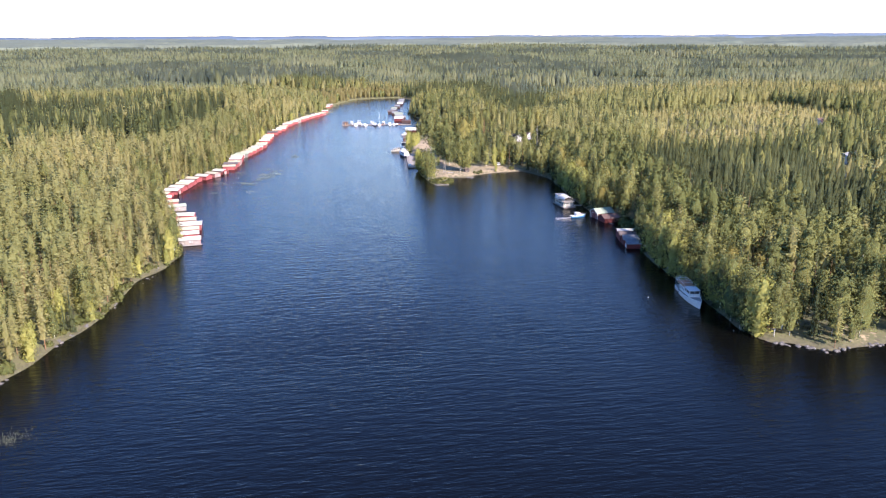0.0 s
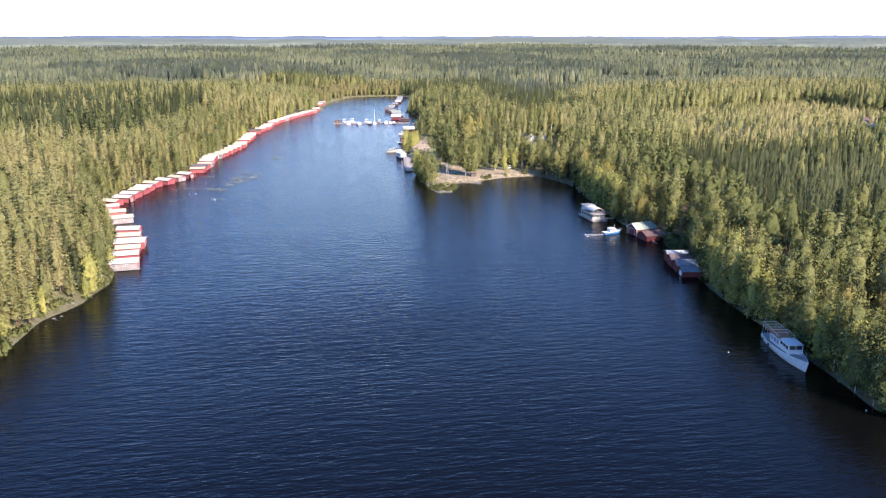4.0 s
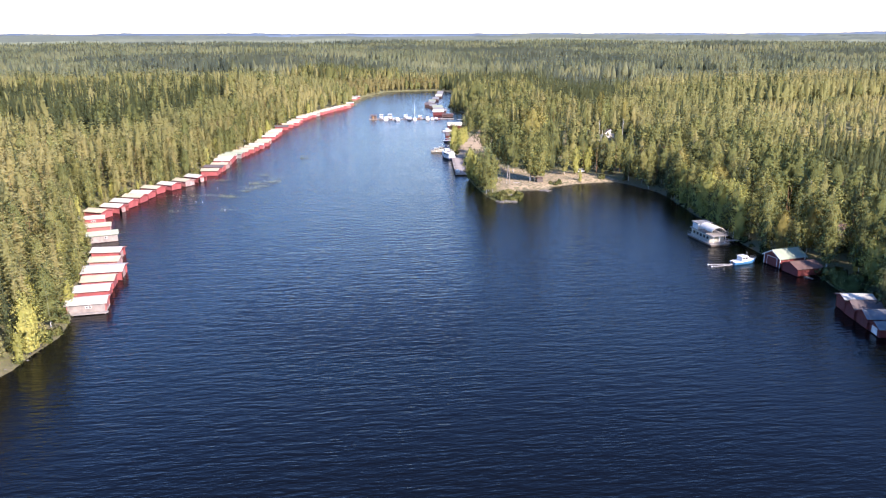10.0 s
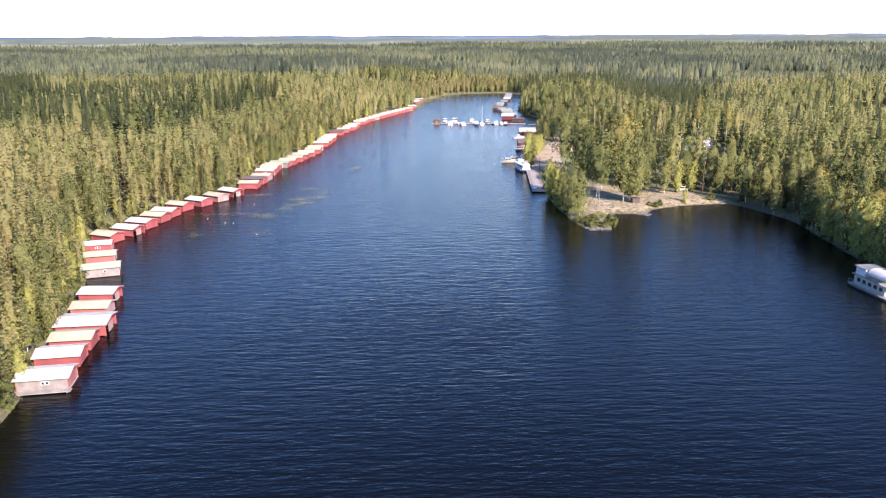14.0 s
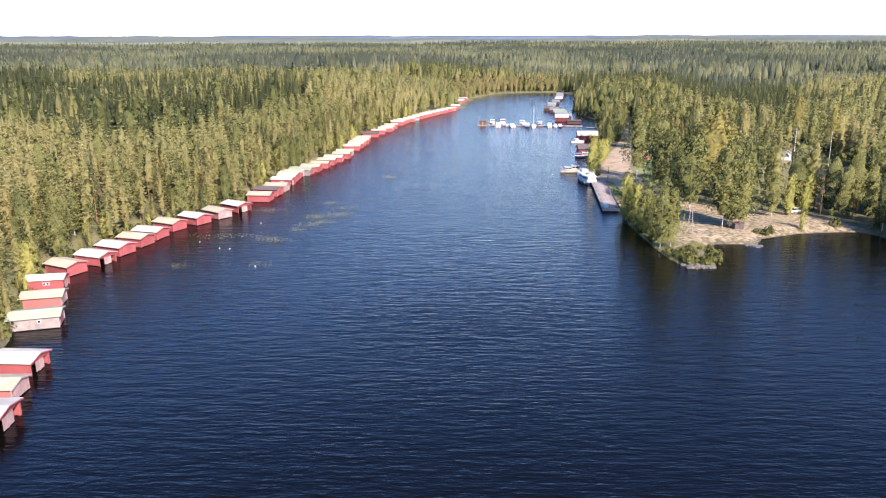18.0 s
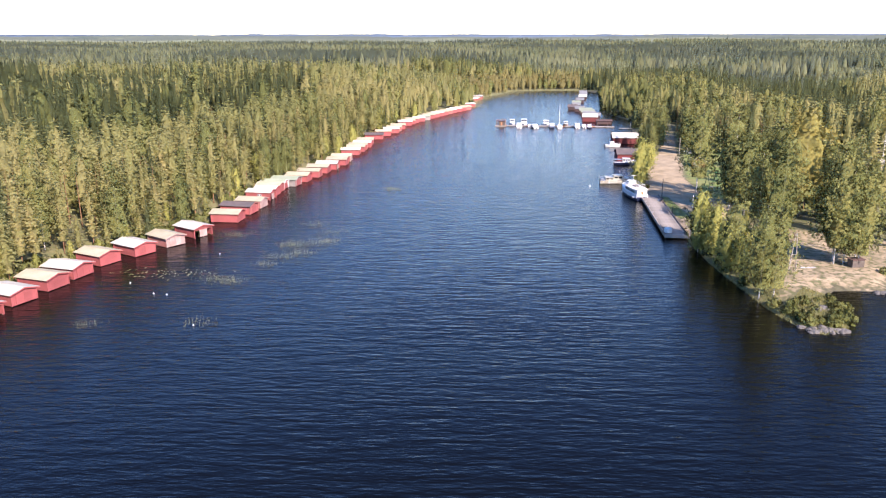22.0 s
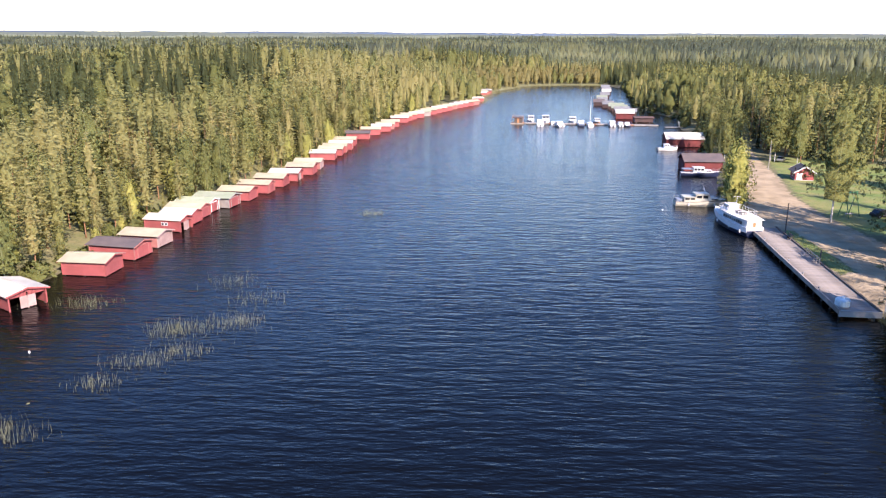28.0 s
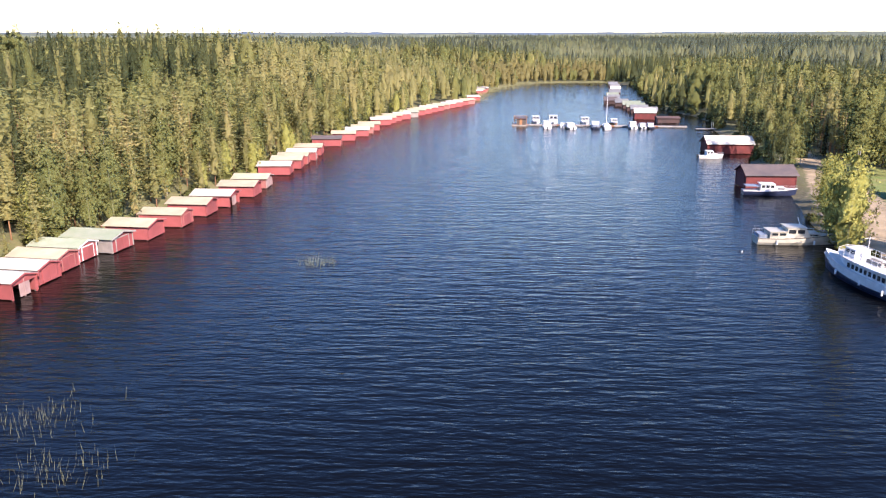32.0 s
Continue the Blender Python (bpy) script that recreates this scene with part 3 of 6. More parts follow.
# young birches on the cape's west bank
for x, y, h in ((47.6, 416, 13.6), (48.9, 413.5, 11.5), (49.6, 411.8, 10), (48.8, 419, 9.5), (50.6, 415, 9), (49.3, 407, 9.5), (49.1, 402.3, 11), (50.4, 399.5, 9), (50.0, 396.1, 10.3),
                (51.6, 393, 9.5), (52, 410, 8), (52.6, 404, 7.5), (61.1, 427.7, 6), (97.5, 421, 9), (99.4, 423.7, 10), (92.3, 418.8, 13), (89.9, 404.6, 5.5)):
    plant("young", x, y, h)
# pale young birches on the bank behind the ship
for x, y, h in ((50.8, 488.6, 13.5), (52.3, 491, 13), (51.9, 494.5, 11.5), (53.6, 499.5, 11), (55, 503, 10.5), (57, 509, 10), (59.2, 514, 10.5), (61.5, 519, 9)):
    plant("young", x, y, h)
# birches of the cape and the beach
for x, y, h in ((49.3, 386.4, 15.5), (50.6, 389.5, 13.5), (51.6, 386.2, 12.5), (69.7, 404.6, 20.4), (71.6, 404.7, 21), (73.7, 403.5, 17), (70.6, 407, 19), (74.6, 406.5, 18.5), (72.4, 409, 17),
                (67.2, 424.6, 24), (65.7, 433.1, 17.5), (87.2, 417.2, 14), (80.5, 428.5, 19), (101, 430, 14), (106, 436, 17)):
    plant("birch", x, y, h)
# tall birches along the road and the lawn
for x, y, h in ((67.1, 446, 22.7), (64.9, 449, 21), (66.4, 455, 22), (63.9, 475.2, 22.7), (81.2, 548.4, 16), (75, 452, 20), (79.7, 459.8, 21),
                (80.4, 549.3, 18.4), (86, 545, 15), (92, 560, 16)):
    plant("birch", x, y, h)
for x, y, h in ((76, 568, 14), (74, 560, 13), (69, 553, 12), (80, 585, 15), (82, 600, 16), (76, 596, 13), (100, 500, 17), (96, 512, 14), (82, 466, 16), (110, 482, 17)):
    plant("birch", x, y, h)
for kind, x, y, h in (("yellow", 79.7, 444.8, 27), ("birch", 117.8, 153.5, 18.5), ("birch", 119.8, 150.5, 9), ("birch", 103.2, 156.8, 14), ("spruce", 115.8, 150.6, 8.5), ("birch", 134.7, 168.8, 17.5), ("birch", 123.5, 152.5, 15), ("birch", 128, 158, 16), ("slim", 116.8, 488.6, 25), ("slim", 130.9, 507.3, 26), ("slim", 120.9, 472.6, 28.5), ("slim", 122.6, 474, 27), ("slim", 141.5, 501.1, 24), ("slim", 88, 474, 22),
                      ("slim", 94, 486, 23), ("pine", 88.7, 549.5, 19), ("spruce", 100.4, 540, 21), ("spruce", 103, 546, 22), ("pine", 106, 536, 21), ("spruce", 94, 556, 20), ("pine", 98, 443, 21), ("pine", 94, 449, 20), ("pine", 86, 455, 20), ("spruce", 91, 448, 18), ("spruce", 96, 552, 14), ("spruce", 104, 490, 19), ("spruce", 92, 470, 13), ("pine", 108, 470, 21)):
    plant(kind, x, y, h)

# stands of the woods: an old spruce belt west of the lake, a dark planted one east of it
SPRUCE_WEST = np.array([(-230, 452), (-190, 470), (-158, 490), (-124, 470), (-102, 466), (-95, 510), (-86, 590), (-74, 660), (-94, 668), (-116, 600), (-136, 550), (-165, 536), (-235, 524)], float)
SPRUCE_EAST = np.array([(140, 252), (150, 330), (166, 424), (205, 415), (256, 392), (242, 325), (218, 250), (165, 212)], float)
SPRUCE_HILL = np.array([(-265, 1110), (-190, 1075), (-90, 1050), (20, 1060), (60, 1120), (-40, 1240), (-260, 1230)], float)
SPRUCES = (SPRUCE_WEST, SPRUCE_EAST, SPRUCE_HILL)
YOUNG_PLOT = np.array([(-420, 960), (-270, 940), (-190, 990), (-250, 1075), (-420, 1090)], float)
CLEAR = [SAND, YARD, LAWN, STRIP, CAPE, GLADE, PICNIC]
clear_far = [np.array([(340, 470), (372, 470), (372, 500), (340, 500)], float), np.array([(272, 362), (294, 362), (294, 384), (272, 384)], float),
             np.array([(252, 328), (276, 328), (276, 348), (252, 348)], float)]
CELL = 170.0
lot = np.random.default_rng(23)
LOTS = lot.random((40, 40, 6))


def lot_at(x, y):
    """The forest compartment that a place lies in: six chance numbers that its trees share."""
    wx = x + 38 * swell(x, y, 75, 0.6) + 12 * swell(x, y, 23, 2.6)
    wy = y + 38 * swell(y, x, 68, 1.9) + 12 * swell(y, x, 21, 3.9)
    gx, gy = np.floor((wx + 3000) / CELL), np.floor((wy + 400) / CELL)
    best, out = np.full(np.shape(x), 1e12), np.zeros(np.shape(x) + (6,))
    for i in (-1, 0, 1):
        for j in (-1, 0, 1):
            ii, jj = ((gx + i) % 40).astype(int), ((gy + j) % 40).astype(int)
            px = (gx + i + 0.15 + 0.7 * LOTS[ii, jj, 0]) * CELL - 3000
            py = (gy + j + 0.15 + 0.7 * LOTS[ii, jj, 1]) * CELL - 400
            dd = (px - wx) ** 2 + (py - wy) ** 2
            out = np.where((dd < best)[..., None], LOTS[ii, jj], out)
            best = np.minimum(best, dd)
    return out


def sites(x0, x1, y0, y1, gap):
    gx, gy = np.meshgrid(np.arange(x0, x1, gap), np.arange(y0, y1, gap))
    gx = gx + rng.uniform(-0.45, 0.45, gx.shape) * gap + 0.5 * gap * (np.arange(gx.shape[0]) % 2)[:, None]
    gy = gy + rng.uniform(-0.45, 0.45, gy.shape) * gap
    return gx.ravel(), gy.ravel()


def wooded(x, y, d):
    ok = (d > 0.9) & (x > -0.55 * y - 60) & (x < 0.83 * y + 30 + 55 * step(330, 180, y))
    for poly in CLEAR:
        ok &= outside_by(poly, x, y) > 1.5
    for poly in clear_far:
        ok &= ~inside(poly, x, y)
    ok &= ~(inside(COTTAGE_YARD, x, y) & (rng.random(x.shape) < 0.9))
    ok &= ~((x > 100) & (x < 117) & (y > 256) & (y < 281))
    ok &= ~((x > 60) & (x < 84) & (y > 425) & (y < 480))
    ok &= ~((x > 100) & (x < 134) & (y > 228) & (y < 330) & (rng.random(x.shape) < 0.2))
    return ok


def species(x, y, d):
    """0 pine, 1 spruce, 2 birch, 3 yellowing birch; the height; the tint that a compartment shares."""
    r = rng.random(x.shape)
    q = lot_at(x, y)
    grown, kindly, shade = q[:, 2], q[:, 3], q[:, 4]
    # compartments: pine, spruce or mixed
    k = np.where(kindly < 0.5, np.where(r < 0.86, 0, np.where(r < 0.93, 1, 2)),
                 np.where(kindly < 0.74, np.where(r < 0.82, 1, np.where(r < 0.94, 0, 2)), np.where(r < 0.5, 0, np.where(r < 0.72, 1, 2))))
    h = np.where(k == 1, rng.uniform(18, 24, x.shape), np.where(k == 0, rng.uniform(16, 20, x.shape), rng.uniform(15, 20, x.shape)))
    h *= np.where(grown < 0.16, 0.5, np.where(grown < 0.45, 0.85, 1.0 + 0.12 * grown))
    # the pine wood along the west shore
    west = (x < 0) & (d < 95) & (y < 860)
    k = np.where(west, np.where(r < 0.84, 0, np.where(r < 0.91, 1, 2)), k)
    h = np.where(west, np.where(k == 1, rng.uniform(14, 20, x.shape), rng.uniform(16, 20.5, x.shape)), h)
    shore_birch = (x < 0) & (d < 14) & (rng.random(x.shape) < 0.14)
    k = np.where(shore_birch, 2, k)
    east = (x > 40) & (d < 62) & (y < 430)
    k = np.where(east, np.where(r < 0.72, 2, np.where(r < 0.86, 0, 1)), k)
    h = np.where(east, rng.uniform(15, 21.5, x.shape), h)
    yard = (x > 40) & (y >= 430) & (d < 70) & (y < 860)
    k = np.where(yard, np.where(r < 0.45, 2, np.where(r < 0.7, 0, 1)), k)
    h = np.where(yard, rng.uniform(13.5, 20, x.shape), h)
    end = (y > 850) & (d < 34) & (x < 96)
    k = np.where(end, np.where(r < 0.85, 3, 2), k)
    h = np.where(end, rng.uniform(12, 16, x.shape), h)
    old = inside(SPRUCE_WEST, x, y) | inside(SPRUCE_HILL, x, y)
    planted = inside(SPRUCE_EAST, x, y)
    k = np.where(old, np.where(r < 0.86, 1, np.where(r < 0.95, 0, 2)), np.where(planted, np.where(r < 0.96, 1, 2), k))
    h = np.where(old, rng.uniform(20, 25.5, x.shape), np.where(planted, rng.uniform(15, 18.5, x.shape), h))
    plot = inside(YOUNG_PLOT, x, y)
    k = np.where(plot, np.where(r < 0.6, 3, 0), k)
    h = np.where(plot, rng.uniform(4, 8, x.shape), h)
    h = np.where(rng.random(x.shape) < 0.1, h * 0.78, h)
    h *= 0.72 + 0.28 * step(2, 22, d)
    return k, h, np.where(west | east | yard, 0.5, shade)


# the first rows along the water, each a tree of its own
for x0, x1, y0, y1, gap, reach in ((-160, 10, 160, 640, 5.0, 15), (98, 140, 150, 402, 5.0, 17), (60, 130, 430, 640, 6.5, 24)):
    tx, ty = sites(x0, x1, y0, y1, gap)
    td = outside_by(LAKE, tx, ty)
    keep = wooded(tx, ty, td) & (td < reach)
    tx, ty, td = tx[keep], ty[keep], td[keep]
    tk, th, ts = species(tx, ty, td)
    tz = land(tx, ty, td) - 0.1
    for x, y, z, k, h in zip(tx, ty, tz, tk, th):
        kind = ("pine", "spruce", "birch", "yellow")[k]
        if kind == "birch" and x > 40 and rng.random() < 0.06:
            kind = "yellow"
        plant(kind, float(x), float(y), float(h), float(z), "trees along the shore")
# smaller trees right at the water's edge
for shore, gap, lo, hi, share in ((COVE_SHORE[:14], 2.6, 8, 16, 0.15), (LEFT_SHORE[3:13], 3.4, 6, 12, 0.6), (LEFT_SHORE[12:], 2.8, 3.5, 9, 0.35), (FAR_SHORE[:9], 3.4, 4, 10, 0.35)):
    for (ax, ay), (bx_, by_) in zip(shore, shore[1:]):
        ln = math.hypot(bx_ - ax, by_ - ay)
        nx_, ny_ = (ay - by_) / ln, (bx_ - ax) / ln
        if shore[0] == COVE_SHORE[0] and 290 < ay < 330:
            continue
        for k in range(int(ln / gap)):
            u = (k + rng.random()) / (ln / gap)
            off = rng.uniform(0.2, 2.2) if shore[0] == COVE_SHORE[0] else rng.uniform(0.5, 6.5)
            x, y = ax + (bx_ - ax) * u + nx_ * off, ay + (by_ - ay) * u + ny_ * off
            if 236 < y < 294 and x > 60:
                x += 8
            kind = "pine" if rng.random() < share and not (x > 40 and y < 445) else ("young" if rng.random() < 0.7 else "birch")
            plant(kind, x, y, float(rng.uniform(lo, hi)), group="trees along the shore")
for kind in PROTO:
    for p in PROTO[kind]:
        if p.name not in used:
            plant(kind, -130, 190 + 9 * len(used), PROTO_H[kind])


def stand(name, label, mat, protos, x, y, z, h, proto_h, shade, own=0.45):
    """One mass of trees: every tree turned, scaled and tinted for itself."""
    which = rng.integers(len(protos), size=len(x))
    co_all, tri_all, tint_all, nrm_all, o = [], [], [], [], 0
    for i, (pc, pt) in enumerate(protos):
        s = which == i
        k = int(s.sum())
        if not k:
            continue
        a = rng.random(k) * 6.283
        sc = h[s] / proto_h
        wide = np.maximum(sc, 0.6) * rng.uniform(0.88, 1.22, k)
        ca, sa = np.cos(a) * wide, np.sin(a) * wide
        px = pc[None, :, 0] * ca[:, None] - pc[None, :, 1] * sa[:, None] + x[s][:, None]
        py = pc[None, :, 0] * sa[:, None] + pc[None, :, 1] * ca[:, None] + y[s][:, None]
        pz = pc[None, :, 2] * sc[:, None] + z[s][:, None]
        co_all.append(np.stack([px, py, pz], -1).reshape(-1, 3))
        pn = outward(pc, rng, 0.2)
        nx_, ny_ = np.cos(a)[:, None], np.sin(a)[:, None]
        nrm_all.append(np.stack([pn[None, :, 0] * nx_ - pn[None, :, 1] * ny_, pn[None, :, 0] * ny_ + pn[None, :, 1] * nx_, np.broadcast_to(pn[None, :, 2], (k, len(pc)))], -1).reshape(-1, 3))
        tri_all.append((pt[None] + (np.arange(k) * len(pc))[:, None, None] + o).reshape(-1, 3))
        tint_all.append(np.repeat((1 - own) * shade[s] + own * rng.random(k), len(pc)))
        o += k * len(pc)
    if co_all:
        me = bulk(name, np.concatenate(co_all), np.concatenate(tri_all), mat, np.concatenate(tint_all), np.concatenate(nrm_all) if 'trunk' not in name else None)
        tagged(new(name, me), label, "forest", kind="stuff")


def lods(sides, rings, whorls, per, cuts, half, leaves, size, many, core):
    """Crowns of pine, spruce and birch, as finely branched as a distance needs."""
    return {0: [pine_crown(20, sides, rings, whorls, per, cuts, half, rng, core) for i in range(many)], 1: [spruce_crown(20, sides, rings + 1, whorls, per, cuts, half * 0.9, rng, core) for i in range(many)],
            2: [birch_crown(20, sides, rings, leaves, size, rng, core * (1.1 if leaves else 1), 0.07) for i in range(many)]}


close_lod, mid_lod = lods(5, 8, 13, 6, 2, 0.66, 190, 0.56, 8, 0.58), lods(5, 4, 6, 4, 1, 1.0, 22, 0.85, 8, 0.68)
far_lod, remote_lod = lods(5, 2, 0, 0, 0, 1.2, 0, 1.2, 8, 1.05), lods(4, 2, 0, 0, 0, 1.5, 0, 1.5, 6, 1.25)
mats = (m_pine, m_spruce, m_birch, m_yellow)
# far pine, spruce and birch take the leaf colours with haze painted in
far_mats = (m_pine_hazed, m_spruce_hazed, m_birch_hazed, m_yellow)
kinds = ("pine", "spruce", "birch", "yellow_birch")
looks = ("olive-green pine forest behind the shore", "dark green spruce stand behind the shore", "light green birches among the forest", "birches turning yellow beside the lake")
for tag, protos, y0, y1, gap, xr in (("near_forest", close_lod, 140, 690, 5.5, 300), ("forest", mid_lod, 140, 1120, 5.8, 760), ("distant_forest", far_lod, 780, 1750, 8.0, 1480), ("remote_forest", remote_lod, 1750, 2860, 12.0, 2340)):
    tx, ty = sites(-xr, xr, y0, y1, gap)
    td = outside_by(LAKE, tx, ty)
    keep = wooded(tx, ty, td)
    first = ((tx < 10) & (ty < 640) & (td < 15)) | ((tx > 60) & (ty < 402) & (tx < 140) & (td < 17)) | ((tx > 60) & (tx < 130) & (ty > 430) & (ty < 640) & (td < 24))
    inner = (ty < 690) & ((td < 75) | ((tx > 60) & (ty > 380) & (td < 112)))
    middle = (ty < 800) | (td < 110)
    keep &= {"near_forest": inner & ~first, "forest": middle & ~inner & ~first, "distant_forest": ~middle | (ty > 1120)}.get(tag, np.hypot(tx, ty - 60) < 2780)
    tx, ty, td = tx[keep], ty[keep], td[keep]
    tk, th, ts = species(tx, ty, td)
    tz = land(tx, ty, td)
    for k in range(4):
        s = tk == k
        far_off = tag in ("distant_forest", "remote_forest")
        stand(f"{kinds[k]}_{tag}", looks[k].replace("behind the shore", "in the hazy distance") if far_off else looks[k], (far_mats if far_off else mats)[k], protos[min(k, 2)], tx[s], ty[s], tz[s], th[s], 20, ts[s])

# bare trunks that show among the nearer crowns
tx, ty = sites(-150, 160, 150, 640, 5.5)
td = outside_by(LAKE, tx, ty)
keep = wooded(tx, ty, td) & (td < 60) & (td > 12)
tx, ty, tz = tx[keep], ty[keep], land(tx[keep], ty[keep], td[keep])
tr = trunk_form(12, 0.15, 1, rng, k=4)
tco = np.array(tr.v)
ttri = np.array([t for f_ in tr.f for t in ((f_[0], f_[1], f_[2]), (f_[0], f_[2], f_[3]))])
stand("tree_trunks", "bare brown trunks between the crowns of the forest", m_pinebark, [(tco, ttri)], tx, ty, tz, np.full(len(tx), 12.0), 12, np.zeros(len(tx)))

# the canopy out to the horizon, in compartments of their own height and colour
m_canopy, n, l = nodes("distant_canopy")
b = n["Principled BSDF"]
b.inputs["Roughness"].default_value = 1.0
b.inputs["Specular IOR Level"].default_value = 0.1
at = n.new("ShaderNodeAttribute")
at.attribute_name = "tint"
# these greens carry added blue that stands in for distance haze
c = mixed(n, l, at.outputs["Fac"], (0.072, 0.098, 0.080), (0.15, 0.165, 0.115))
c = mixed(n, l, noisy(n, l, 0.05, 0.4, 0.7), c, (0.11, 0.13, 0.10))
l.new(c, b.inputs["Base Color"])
ang = np.radians(np.linspace(48, 124, 520))
rad = np.array(growing(2760, 4900, 6, 1.014))
A, R = np.meshgrid(ang, rad)
CX, CY = R * np.cos(A), R * np.sin(A) + 60
lots = lot_at(CX, CY)
tall = np.where(lots[..., 2] < 0.2, 9.0, np.where(lots[..., 2] < 0.5, 15.0, 19.0))
CZ = land(CX, CY, np.full(CX.shape, 500.0)) + tall + rng.random(CX.shape) ** 2 * 3
CZ[0] -= 40
ny, nx = CX.shape
idx = np.arange(nx * ny).reshape(ny, nx)
q = np.stack([idx[:-1, :-1], idx[:-1, 1:], idx[1:, 1:], idx[1:, :-1]], -1).reshape(-1, 4)
cover_tint = np.where((lots[..., 3] > 0.5) & (lots[..., 3] < 0.74), 0.15, 0.55) + 0.4 * lots[..., 4] + rng.normal(size=CX.shape) * 0.12
tagged(new("far_canopy", bulk("far_canopy", np.stack([CX, CY, CZ], -1).reshape(-1, 3), q, m_canopy, np.clip(cover_tint, 0, 1).ravel())), "endless forest canopy out to the horizon, haze-tinted green", "forest", kind="stuff")
# hills on the skyline, their base colour blued to stand for distance haze
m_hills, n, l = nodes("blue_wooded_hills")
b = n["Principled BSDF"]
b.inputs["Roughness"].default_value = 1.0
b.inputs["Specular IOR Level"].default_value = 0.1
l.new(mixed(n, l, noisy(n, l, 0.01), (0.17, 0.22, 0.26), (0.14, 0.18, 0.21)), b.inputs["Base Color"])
for R0, hh, amp, seed in ((4600, 68, 4, 1.0), (4850, 73, 6, 4.0)):
    an = np.radians(np.linspace(46, 126, 540))
    top = hh + amp * swell(an * 4000, an * 1700, 260, seed) + 2.5 * swell(an * 4000, an, 55, seed) + rng.random(len(an)) * 1.5
    rows = []
    for r, zz in ((R0 - 500, np.full(len(an), 5.0)), (R0 - 150, top * 0.75), (R0, top), (R0 + 40, top * 0.4)):
        rows.append(np.stack([r * np.cos(an), r * np.sin(an), zz], -1))
    co = np.concatenate(rows)
    k = len(an)
    idx = np.arange(4 * k).reshape(4, k)
    q = np.stack([idx[:-1, :-1], idx[:-1, 1:], idx[1:, 1:], idx[1:, :-1]], -1).reshape(-1, 4)
    tagged(new("backdrop_hills", bulk("backdrop_hills", co, q, m_hills)), "low wooded hills on the far skyline, haze-tinted blue", "hills", kind="structure")

